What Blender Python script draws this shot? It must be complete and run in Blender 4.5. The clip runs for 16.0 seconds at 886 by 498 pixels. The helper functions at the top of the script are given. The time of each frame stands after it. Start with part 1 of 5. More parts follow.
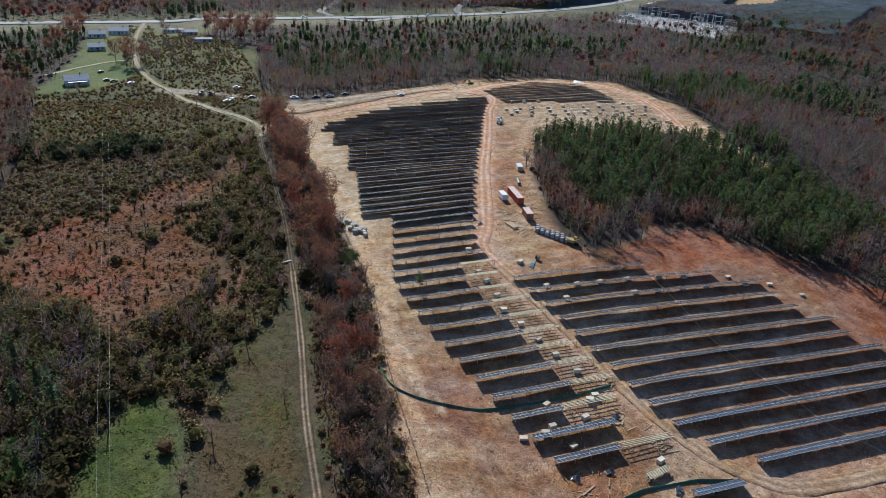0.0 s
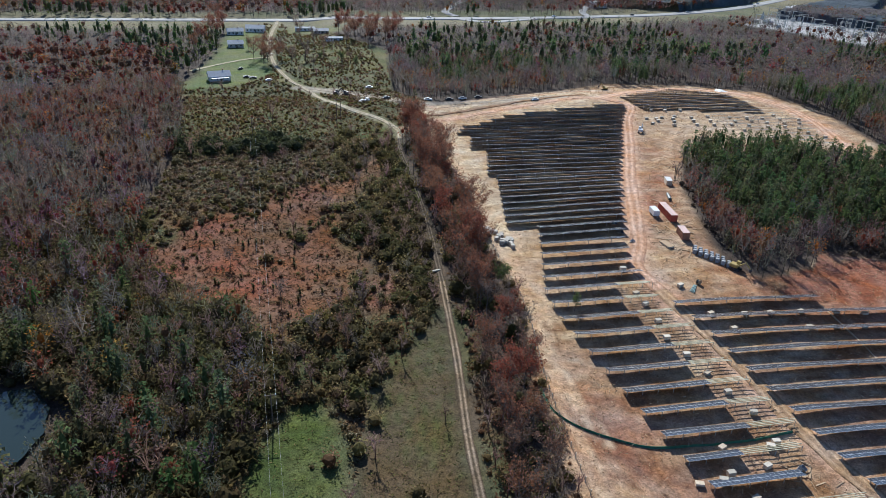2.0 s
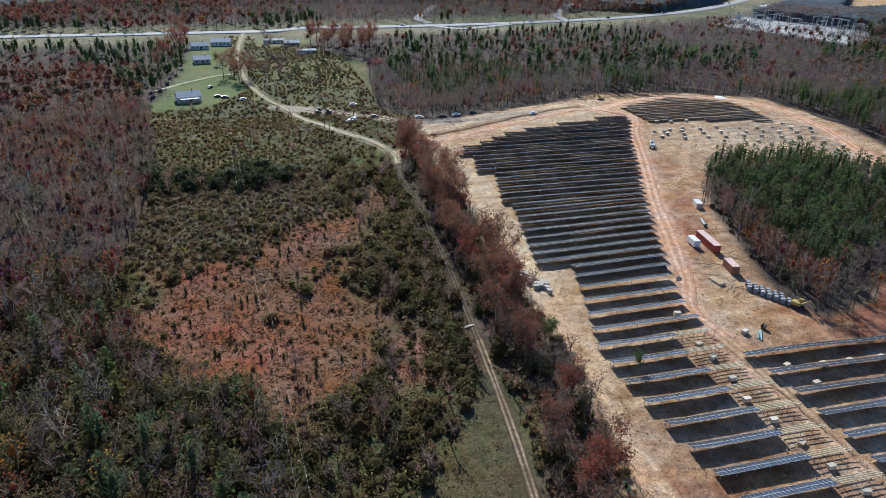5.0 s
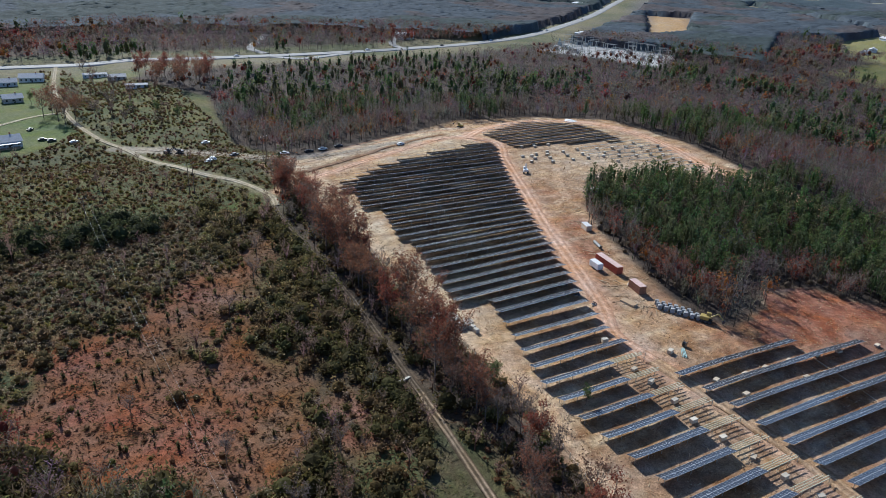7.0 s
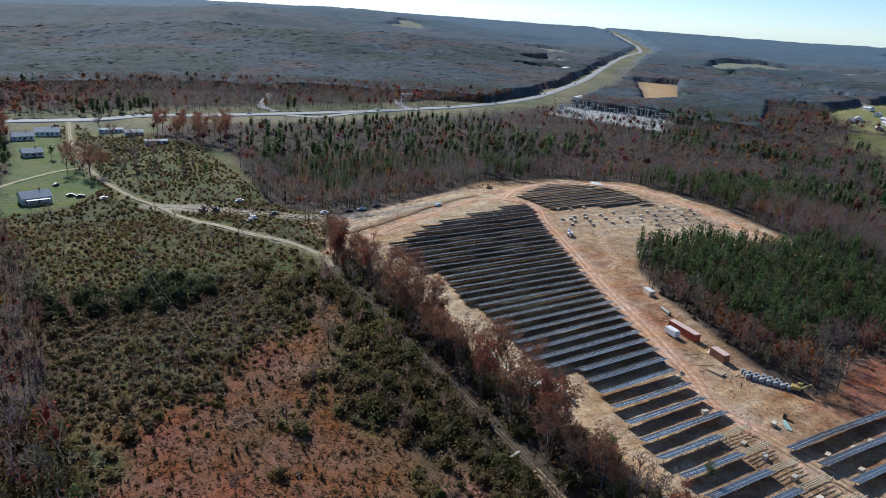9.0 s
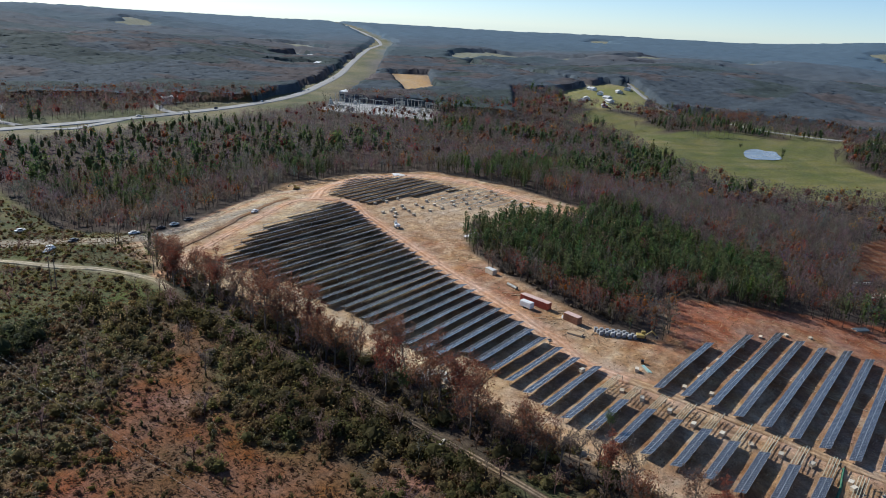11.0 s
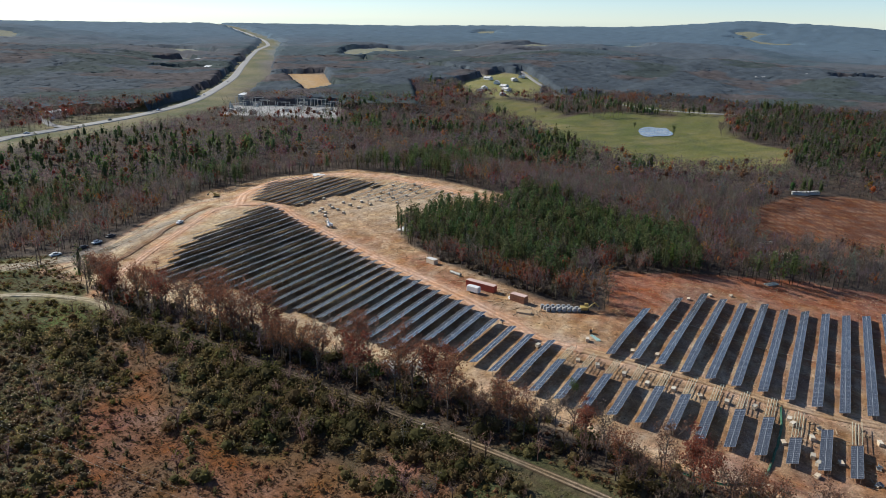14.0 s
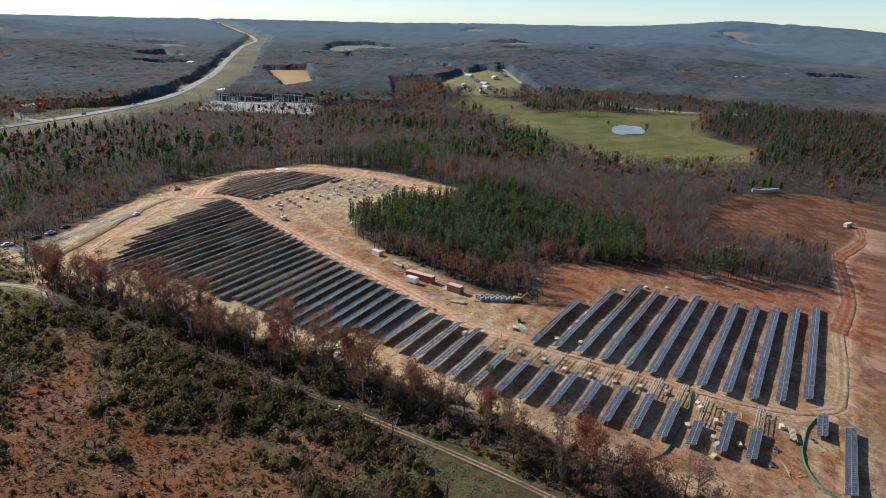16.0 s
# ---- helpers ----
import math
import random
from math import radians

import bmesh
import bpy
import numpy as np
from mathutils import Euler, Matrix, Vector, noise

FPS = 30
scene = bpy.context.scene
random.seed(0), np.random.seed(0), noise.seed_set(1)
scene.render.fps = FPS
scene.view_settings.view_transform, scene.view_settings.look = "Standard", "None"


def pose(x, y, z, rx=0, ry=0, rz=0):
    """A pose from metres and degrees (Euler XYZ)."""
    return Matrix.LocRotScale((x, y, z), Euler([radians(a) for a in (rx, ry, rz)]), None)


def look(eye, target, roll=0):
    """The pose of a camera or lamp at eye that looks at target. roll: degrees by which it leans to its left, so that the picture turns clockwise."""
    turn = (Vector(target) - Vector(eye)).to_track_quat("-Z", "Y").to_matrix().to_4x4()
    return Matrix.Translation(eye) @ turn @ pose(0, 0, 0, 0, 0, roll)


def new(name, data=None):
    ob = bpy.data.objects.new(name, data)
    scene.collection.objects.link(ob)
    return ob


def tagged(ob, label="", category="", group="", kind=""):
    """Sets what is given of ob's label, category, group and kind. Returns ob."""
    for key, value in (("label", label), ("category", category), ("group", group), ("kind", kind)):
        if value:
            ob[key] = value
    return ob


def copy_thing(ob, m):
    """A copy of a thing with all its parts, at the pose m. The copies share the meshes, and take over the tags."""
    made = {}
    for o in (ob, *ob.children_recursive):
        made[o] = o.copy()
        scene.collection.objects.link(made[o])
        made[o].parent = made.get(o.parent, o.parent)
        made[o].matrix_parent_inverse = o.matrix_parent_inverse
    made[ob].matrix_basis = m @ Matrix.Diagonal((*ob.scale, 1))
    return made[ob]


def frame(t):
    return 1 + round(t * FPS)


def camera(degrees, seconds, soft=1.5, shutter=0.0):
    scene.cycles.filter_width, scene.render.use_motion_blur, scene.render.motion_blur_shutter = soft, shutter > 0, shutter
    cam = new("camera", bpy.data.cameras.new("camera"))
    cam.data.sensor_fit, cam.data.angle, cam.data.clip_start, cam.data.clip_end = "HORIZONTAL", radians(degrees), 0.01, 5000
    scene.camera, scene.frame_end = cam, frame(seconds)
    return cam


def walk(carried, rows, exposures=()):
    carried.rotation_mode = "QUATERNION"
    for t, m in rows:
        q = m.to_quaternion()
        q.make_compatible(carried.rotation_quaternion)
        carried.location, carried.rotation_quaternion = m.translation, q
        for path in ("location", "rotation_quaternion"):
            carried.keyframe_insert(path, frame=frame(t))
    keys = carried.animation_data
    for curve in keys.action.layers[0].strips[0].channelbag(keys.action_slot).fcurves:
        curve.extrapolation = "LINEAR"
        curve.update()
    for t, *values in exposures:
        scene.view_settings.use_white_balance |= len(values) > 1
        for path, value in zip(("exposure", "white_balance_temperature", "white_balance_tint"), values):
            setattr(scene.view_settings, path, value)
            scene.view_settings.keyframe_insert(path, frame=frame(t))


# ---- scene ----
cam = camera(63.8, 16.0, 0.7)
METRES, EYE, TILT, LEAN, TURN = 194.5, 100.0, 0.0, 0.0, -21.1
ROWS = [
    (0.0, 0.0, 0.0, 0.0, 1.2, -25.81, -2.49),
    (0.5, -0.0183, 0.0049, -0.0008, 7.72, -26.05, -2.62),
    (1.0, -0.0401, 0.012, -0.0013, 9.71, -26.14, -2.53),
    (1.5, -0.0658, 0.0229, -0.0019, 9.6, -26.18, -2.32),
    (2.0, -0.0917, 0.0377, -0.0024, 9.44, -26.16, -2.04),
    (2.5, -0.1145, 0.056, -0.0028, 9.23, -26.12, -1.74),
    (3.0, -0.1329, 0.0768, -0.0034, 9.04, -26.05, -1.48),
    (3.5, -0.1482, 0.101, -0.0036, 8.88, -25.97, -1.27),
    (6.0, -0.2592, 0.2177, -0.006, 3.03, -25.4, -2.24),
    (6.5, -0.2903, 0.2313, -0.0072, -0.42, -23.5, -2.42),
    (7.0, -0.3334, 0.244, -0.009, -8.57, -23.4, -2.64),
    (7.5, -0.3713, 0.2578, -0.0088, -8.61, -21.84, -2.99),
    (8.0, -0.4119, 0.2713, -0.0111, -8.67, -19.53, -3.26),
    (10.5, -0.6198, 0.3391, -0.0169, -22.85, -18.14, -3.63),
    (11.0, -0.6612, 0.3528, -0.018, -30.94, -17.9, -3.28),
    (11.5, -0.7016, 0.3695, -0.0191, -34.83, -17.93, -3.09),
    (12.0, -0.7276, 0.3824, -0.0192, -37.21, -17.98, -2.42),
    (12.5, -0.7439, 0.3907, -0.0194, -38.8, -18.05, -1.93),
    (13.0, -0.7495, 0.392, -0.0193, -39.2, -18.01, -1.51),
    (13.5, -0.7476, 0.3857, -0.0186, -39.53, -17.98, -1.21),
    (14.0, -0.7403, 0.3716, -0.0181, -39.82, -17.97, -0.95),
    (14.5, -0.7293, 0.3515, -0.0179, -40.07, -17.98, -0.82),
    (15.0, -0.7155, 0.3264, -0.0177, -40.32, -17.98, -0.73),
    (15.5, -0.6992, 0.2992, -0.0174, -40.47, -18.03, -0.8),
    (16.0, -0.6866, 0.2775, -0.0166, -40.33, -18.13, -1.43),
]
walk(cam, [(t, pose(0, 0, EYE, TILT, LEAN, TURN) @ pose(METRES * x, METRES * y, METRES * z, 90 + pitch, roll, yaw)) for t, x, y, z, yaw, pitch, roll in ROWS], [(0, 0.36, 5450, 8), (0.5, 0.58, 5400, 8), (3.5, 0.64, 5400, 8), (6.5, 0.54, 5400, 8), (8, 0.36, 5350, 8), (11, 0.34, 5650, 8), (14, 0.42, 5950, 8), (16, 0.43, 6000, 8)])

# ---- world and sun ----
SUN_EL = 35.5
world = bpy.data.worlds.new("sky")
scene.world = world
world.use_nodes = True
wn = world.node_tree
sky = wn.nodes.new("ShaderNodeTexSky")
sky.sky_type, sky.sun_disc = "NISHITA", False
sky.sun_elevation, sky.sun_rotation = radians(SUN_EL), radians(0)
sky.air_density, sky.dust_density, sky.ozone_density, sky.altitude = 0.7, 0.1, 2.2, 250
wn.links.new(sky.outputs[0], wn.nodes["Background"].inputs[0])
wn.nodes["Background"].inputs[1].default_value = 0.09
sun = new("sun", bpy.data.lights.new("sun", "SUN"))
sun.data.energy, sun.data.angle, sun.data.color = 4.8, radians(0.53), (1.0, 0.91, 0.76)
sun.matrix_world = look((0, 0, 300), (0, -300 * math.cos(radians(SUN_EL)), 300 - 300 * math.sin(radians(SUN_EL))))


# ---- small tools ----
def smooth(a, b, v):
    q = np.clip((v - a) / (b - a), 0, 1)
    return q * q * (3 - 2 * q)


def lattice(ix, iy, seed):
    n = (ix.astype(np.int64) * 374761393 + iy.astype(np.int64) * 668265263 + seed * 974634377) & 0x7FFFFFFF
    n = ((n ^ (n >> 13)) * 1274126177) & 0x7FFFFFFF
    return ((n ^ (n >> 16)) & 0xFFFF) / 65535.0


def vn(x, y, size, seed=0):
    """Smooth value noise, 0 to 1."""
    x, y = np.asarray(x, float) / size, np.asarray(y, float) / size
    ix, iy = np.floor(x), np.floor(y)
    fx, fy = x - ix, y - iy
    fx, fy = fx * fx * (3 - 2 * fx), fy * fy * (3 - 2 * fy)
    a, b = lattice(ix, iy, seed), lattice(ix + 1, iy, seed)
    c, d = lattice(ix, iy + 1, seed), lattice(ix + 1, iy + 1, seed)
    return (a * (1 - fx) + b * fx) * (1 - fy) + (c * (1 - fx) + d * fx) * fy


def fbm(x, y, size, seed=0):
    return (vn(x, y, size, seed) * 4 + vn(x, y, size / 2.1, seed + 7) * 2 + vn(x, y, size / 4.3, seed + 13)) / 7


def bell(x, y, cx, cy, r):
    return np.exp(-((x - cx) ** 2 + (y - cy) ** 2) / (2 * r * r))


def soft_ramp(v, w):
    return w * np.logaddexp(0, v / w)


def H(x, y):
    """Height of the ground."""
    x, y = np.asarray(x, float), np.asarray(y, float)
    h = -0.056 * np.minimum(soft_ramp(x - 100, 10), 400) * smooth(265 + np.clip((x - 280) * 3, 0, 500), 195, y)
    h = h - 0.115 * np.minimum(soft_ramp(172 - y, 8), 120) * smooth(35, 62, x) * smooth(700, 350, x)
    h = h - 2.5 * smooth(32, 0, x) - 2.5 * bell(x, y, -8, 220, 22)
    h = h + 1.5 * bell(x, y, 118, 228, 28) + 1.2 * bell(x, y, 255, 380, 60)
    h = h - 5 * smooth(385, 440, y) * smooth(900, 500, y) - 4 * smooth(600, 900, y)
    w = smooth(90, 44, np.hypot(x - 707, y - 298))
    h = h * (1 - w) - 20.4 * w
    r = np.hypot(x, y)
    far = smooth(900, 2600, r)
    h = h + far * (fbm(x, y, 900, 3) - 0.5) * 26
    if np.any(r > 950):
        h = h + smooth(950, 1500, r) * smooth(3300, 2500, r) * smooth(70, 420, reach(x, y, HIGHWAY)) * (fbm(x, y, 520, 8) - 0.45) * 70
    h = h + smooth(2600, 4300, r) * (30 + 16 * fbm(x, y, 1500, 5))
    for cx, cy, high, wide in ((4400, 436, 58, 300), (4350, 850, 32, 260), (4400, -20, 38, 260), (4250, 1290, 12, 300), (4000, 2300, 8, 500), (267, 2052, 38, 230), (708, 2459, 52, 260), (1075, 3072, 32, 380), (1269, 2770, 26, 300), (1897, 1017, 12, 300)):
        h = h + high * bell(x, y, cx, cy, wide)
    return h


def inside(x, y, poly):
    x, y = np.asarray(x, float), np.asarray(y, float)
    r = np.zeros(x.shape, bool)
    for (x0, y0), (x1, y1) in zip(poly, poly[1:] + poly[:1]):
        if y0 == y1:
            continue
        r ^= ((y0 > y) != (y1 > y)) & (x < (x1 - x0) * (y - y0) / (y1 - y0) + x0)
    return r


def reach(x, y, line):
    """Distance to a polyline."""
    x, y = np.asarray(x, float), np.asarray(y, float)
    best = np.full(x.shape, 1e9)
    for (x0, y0), (x1, y1) in zip(line, line[1:]):
        dx, dy = x1 - x0, y1 - y0
        q = np.clip(((x - x0) * dx + (y - y0) * dy) / (dx * dx + dy * dy + 1e-9), 0, 1)
        best = np.minimum(best, np.hypot(x - x0 - q * dx, y - y0 - q * dy))
    return best


def within(x, y, poly, soft):
    """1 well inside a polygon, 0 well outside, soft metres wide at the edge."""
    d = reach(x, y, poly + poly[:1])
    return smooth(-soft, soft, np.where(inside(x, y, poly), d, -d))


def curve_through(line, step=3.0):
    """A smooth run of points through a polyline."""
    p = np.array(line, float)
    p = np.vstack([2 * p[0] - p[1], p, 2 * p[-1] - p[-2]])
    out = []
    for a, b, c, d in zip(p, p[1:], p[2:], p[3:]):
        n = max(2, int(np.linalg.norm(c - b) / step))
        for q in np.arange(n) / n:
            out.append(0.5 * (2 * b + (c - a) * q + (2 * a - 5 * b + 4 * c - d) * q * q + (3 * b - a - 3 * c + d) * q ** 3))
    out.append(p[-2])
    return np.array(out)


def mesh_np(name, V, F, mats, idx=None, tint=None, smooth_faces=False):
    """A mesh from arrays; F holds triangles or quads."""
    V, F = np.asarray(V, np.float32), np.asarray(F, np.int32)
    me = bpy.data.meshes.new(name)
    k = F.shape[1]
    me.vertices.add(len(V)), me.loops.add(F.size), me.polygons.add(len(F))
    me.vertices.foreach_set("co", V.ravel())
    me.loops.foreach_set("vertex_index", F.ravel())
    me.polygons.foreach_set("loop_start", np.arange(0, F.size, k, dtype=np.int32))
    me.polygons.foreach_set("loop_total", np.full(len(F), k, np.int32))
    for m in mats:
        me.materials.append(m)
    if idx is not None:
        me.polygons.foreach_set("material_index", np.asarray(idx, np.int32))
    me.polygons.foreach_set("use_smooth", np.full(len(F), smooth_faces))
    if tint is not None:
        a = me.color_attributes.new("tint", "FLOAT_COLOR", "POINT")
        c = np.ones((len(V), 4), np.float32)
        c[:, :3] = tint
        a.data.foreach_set("color", c.ravel())
    me.update(calc_edges=True)
    return me


def part(name, bm, material, parent, label=""):
    me = bpy.data.meshes.new(name)
    bm.to_mesh(me)
    bm.free()
    me.materials.append(material)
    ob = new(name, me)
    ob.parent = parent
    return tagged(ob, label)


def thing(name, label, category, m=None, group="", kind=""):
    ob = new(name)
    ob.empty_display_size = 0.3
    if m is not None:
        ob.matrix_world = m
    return tagged(ob, label, category, group, kind)


def on_ground(x, y, rz=0.0, lift=0.0):
    return pose(float(x), float(y), float(H(x, y)) + lift, 0, 0, rz)


def box(bm, cx, cy, cz, sx, sy, sz, turn=None, bevel=0.0):
    """A box added to bm, by its middle and full size."""
    r = bmesh.ops.create_cube(bm, size=1.0)
    vs = r["verts"]
    bmesh.ops.scale(bm, vec=(sx, sy, sz), verts=vs)
    if bevel:
        es = list({e for v in vs for e in v.link_edges})
        got = bmesh.ops.bevel(bm, geom=es, offset=bevel, segments=1, affect="EDGES", profile=0.5)
        vs = list({v for f in got["faces"] for v in f.verts} | {v for v in vs if v.is_valid})
    m = Matrix.Translation((cx, cy, cz)) @ (turn.to_4x4() if turn else Matrix())
    bmesh.ops.transform(bm, matrix=m, verts=vs)
    return bm


def boxed(cx, cy, cz, sx, sy, sz, turn=None, bevel=0.0):
    return box(bmesh.new(), cx, cy, cz, sx, sy, sz, turn, bevel)


def rod(bm, a, b, r0, r1=None, n=6):
    """A round bar from a to b."""
    a, b = Vector(a), Vector(b)
    d = b - a
    m = Matrix.Translation((a + b) / 2) @ d.to_track_quat("Z", "Y").to_matrix().to_4x4()
    bmesh.ops.create_cone(bm, cap_ends=True, segments=n, radius1=r0, radius2=r0 if r1 is None else r1, depth=d.length, matrix=m)
    return bm


# ---- materials ----
def material(name, rough=0.8, metal=0.0):
    m = bpy.data.materials.new(name)
    m.use_nodes = True
    b = m.node_tree.nodes["Principled BSDF"]
    b.inputs["Roughness"].default_value, b.inputs["Metallic"].default_value = rough, metal
    return m, m.node_tree, b


def noise_node(nt, scale, detail=4.0, rough=0.6, coord="Object"):
    c = nt.nodes.new("ShaderNodeTexCoord")
    n = nt.nodes.new("ShaderNodeTexNoise")
    n.inputs["Scale"].default_value, n.inputs["Detail"].default_value, n.inputs["Roughness"].default_value = scale, detail, rough
    nt.links.new(c.outputs[coord], n.inputs["Vector"])
    return n


def ramp_node(nt, src, lo, hi, a=0.35, b=0.65):
    r = nt.nodes.new("ShaderNodeMapRange")
    r.inputs["From Min"].default_value, r.inputs["From Max"].default_value = a, b
    r.inputs["To Min"].default_value, r.inputs["To Max"].default_value = lo, hi
    nt.links.new(src, r.inputs["Value"])
    return r


def mixer(nt, fac, a, b, blend="MIX"):
    n = nt.nodes.new("ShaderNodeMix")
    n.data_type, n.blend_type = "RGBA", blend
    for socket, v in ((n.inputs[0], fac), (n.inputs[6], a), (n.inputs[7], b)):
        if isinstance(v, (int, float)):
            socket.default_value = v
        elif isinstance(v, tuple):
            socket.default_value = (*v, 1)
        else:
            nt.links.new(v, socket)
    return n.outputs[2]


def bumped(nt, b, src, strength, dist):
    n = nt.nodes.new("ShaderNodeBump")
    n.inputs["Strength"].default_value, n.inputs["Distance"].default_value = strength, dist
    nt.links.new(src, n.inputs["Height"])
    nt.links.new(n.outputs[0], b.inputs["Normal"])


def surface(name, dark, light, scale=3.0, rough=0.8, metal=0.0, bump=0.0, vary=0.0):
    """Two-tone noisy paint, metal, wood or stone; vary: per-object difference in value."""
    m, nt, b = material(name, rough, metal)
    n1, n2 = noise_node(nt, scale), noise_node(nt, scale * 9, 3)
    c = mixer(nt, ramp_node(nt, n1.outputs[0], 0, 1).outputs[0], dark, light)
    c = mixer(nt, ramp_node(nt, n2.outputs[0], 0, 0.35).outputs[0], c, tuple(v * 0.55 for v in dark))
    if vary:
        info, hs = nt.nodes.new("ShaderNodeObjectInfo"), nt.nodes.new("ShaderNodeHueSaturation")
        nt.links.new(ramp_node(nt, info.outputs["Random"], 1 - vary, 1 + vary, 0, 1).outputs[0], hs.inputs["Value"])
        nt.links.new(c, hs.inputs["Color"])
        c = hs.outputs[0]
    nt.links.new(c, b.inputs["Base Color"])
    if bump:
        bumped(nt, b, n2.outputs[0], 0.5, bump)
    return m


def tinted(name, rough=0.9, translucent=0.0, scale=0.6):
    """Takes its colour from the mesh's tint, broken up by noise; leaves let light through."""
    m, nt, b = material(name, rough)
    a = nt.nodes.new("ShaderNodeVertexColor")
    a.layer_name = "tint"
    n = noise_node(nt, scale, 4, 0.65)
    hs = nt.nodes.new("ShaderNodeHueSaturation")
    nt.links.new(a.outputs[0], hs.inputs["Color"])
    nt.links.new(ramp_node(nt, n.outputs[0], 0.72, 1.3, 0.3, 0.7).outputs[0], hs.inputs["Value"])
    nt.links.new(hs.outputs[0], b.inputs["Base Color"])
    b.inputs["Specular IOR Level"].default_value = 0.15
    if translucent:
        t, x = nt.nodes.new("ShaderNodeBsdfTranslucent"), nt.nodes.new("ShaderNodeMixShader")
        nt.links.new(hs.outputs[0], t.inputs[0])
        x.inputs[0].default_value = translucent
        nt.links.new(b.outputs[0], x.inputs[1]), nt.links.new(t.outputs[0], x.inputs[2])
        nt.links.new(x.outputs[0], nt.nodes["Material Output"].inputs[0])
    return m


def ground_material():
    m, nt, b = material("soil_and_grass", 0.95)
    a = nt.nodes.new("ShaderNodeVertexColor")
    a.layer_name = "tint"
    big, mid, fine = noise_node(nt, 0.09, 5), noise_node(nt, 0.55, 5, 0.7), noise_node(nt, 3.2, 4, 0.75)
    v = nt.nodes.new("ShaderNodeMath")
    v.operation = "MULTIPLY"
    nt.links.new(ramp_node(nt, mid.outputs[0], 0.6, 1.4, 0.3, 0.7).outputs[0], v.inputs[0])
    nt.links.new(ramp_node(nt, fine.outputs[0], 0.42, 1.58, 0.3, 0.7).outputs[0], v.inputs[1])
    hs = nt.nodes.new("ShaderNodeHueSaturation")
    nt.links.new(a.outputs[0], hs.inputs["Color"])
    nt.links.new(v.outputs[0], hs.inputs["Value"])
    nt.links.new(ramp_node(nt, big.outputs[0], 0.8, 1.2, 0.3, 0.7).outputs[0], hs.inputs["Saturation"])
    nt.links.new(hs.outputs[0], b.inputs["Base Color"])
    b.inputs["Specular IOR Level"].default_value = 0.105
    bumped(nt, b, mid.outputs[0], 0.8, 0.5)
    return m


def module_glass():
    m, nt, b = material("solar_glass", 0.18)
    uv = nt.nodes.new("ShaderNodeUVMap")
    sep = nt.nodes.new("ShaderNodeSeparateXYZ")
    nt.links.new(uv.outputs[0], sep.inputs[0])
    lines = []
    for axis, count in ((0, 6), (1, 10)):
        mu, fr, ab, gt = (nt.nodes.new("ShaderNodeMath") for _ in range(4))
        mu.operation, fr.operation, ab.operation, gt.operation = "MULTIPLY", "FRACT", "SUBTRACT", "LESS_THAN"
        nt.links.new(sep.outputs[axis], mu.inputs[0])
        mu.inputs[1].default_value = count
        nt.links.new(mu.outputs[0], fr.inputs[0])
        nt.links.new(fr.outputs[0], gt.inputs[0])
        gt.inputs[1].default_value = 0.07
        lines.append(gt.outputs[0])
    mx = nt.nodes.new("ShaderNodeMath")
    mx.operation = "MAXIMUM"
    nt.links.new(lines[0], mx.inputs[0]), nt.links.new(lines[1], mx.inputs[1])
    n = noise_node(nt, 0.4)
    cell = mixer(nt, ramp_node(nt, n.outputs[0], 0, 1).outputs[0], (0.03, 0.033, 0.041), (0.046, 0.049, 0.058))
    nt.links.new(mixer(nt, mx.outputs[0], cell, (0.085, 0.093, 0.11)), b.inputs["Base Color"])
    b.inputs["Roughness"].default_value = 0.2
    b.inputs["Specular IOR Level"].default_value = 0.45
    return m


GROUND = ground_material()
WOODS = tinted("woodland", 0.9, 0.5)
BRUSH = tinted("brush_leaves", 0.9, 0.58, 1.5)
LEAVES = tinted("leaves", 0.75, 0.5, 2.0)
GLASS = module_glass()
FRAME = surface("aluminium_frame", (0.62, 0.61, 0.58), (0.74, 0.73, 0.7), 6, 0.42, 0.7)
STEEL = surface("galvanised_steel", (0.42, 0.42, 0.38), (0.58, 0.57, 0.5), 4, 0.5, 0.5)
RAIL = surface("galvanised_rail", (0.5, 0.47, 0.32), (0.66, 0.62, 0.45), 4, 0.5, 0.3)
BARK = surface("bark", (0.10, 0.075, 0.055), (0.2, 0.16, 0.13), 2.5, 0.95, 0, 0.03)
CARD = surface("cardboard", (0.5, 0.4, 0.28), (0.66, 0.56, 0.42), 2, 0.85, 0, 0, 0.25)
LIDCARD = surface("pale_card", (0.46, 0.4, 0.31), (0.62, 0.56, 0.46), 2, 0.75, 0, 0, 0.25)
WRAP = surface("white_wrap", (0.62, 0.62, 0.6), (0.8, 0.79, 0.76), 2.5, 0.5, 0, 0.01, 0.15)
PALLET = surface("pallet_wood", (0.3, 0.2, 0.11), (0.46, 0.33, 0.2), 5, 0.85, 0, 0, 0.2)
ASPHALT = surface("worn_asphalt", (0.24, 0.235, 0.225), (0.34, 0.33, 0.31), 0.1, 0.85)
REDSTEEL = surface("red_painted_steel", (0.28, 0.05, 0.03), (0.42, 0.085, 0.05), 1.2, 0.55, 0, 0.01)
RUST = surface("rusty_steel", (0.2, 0.085, 0.045), (0.36, 0.17, 0.1), 1.5, 0.75, 0, 0.01)
WHITEPAINT = surface("white_paint", (0.66, 0.66, 0.64), (0.8, 0.8, 0.78), 1.5, 0.45)
SIDING = surface("white_siding", (0.62, 0.64, 0.64), (0.78, 0.78, 0.77), 1.0, 0.6)
GREYROOF = surface("grey_shingle", (0.46, 0.46, 0.46), (0.62, 0.62, 0.62), 1.5, 0.9, 0, 0.02)
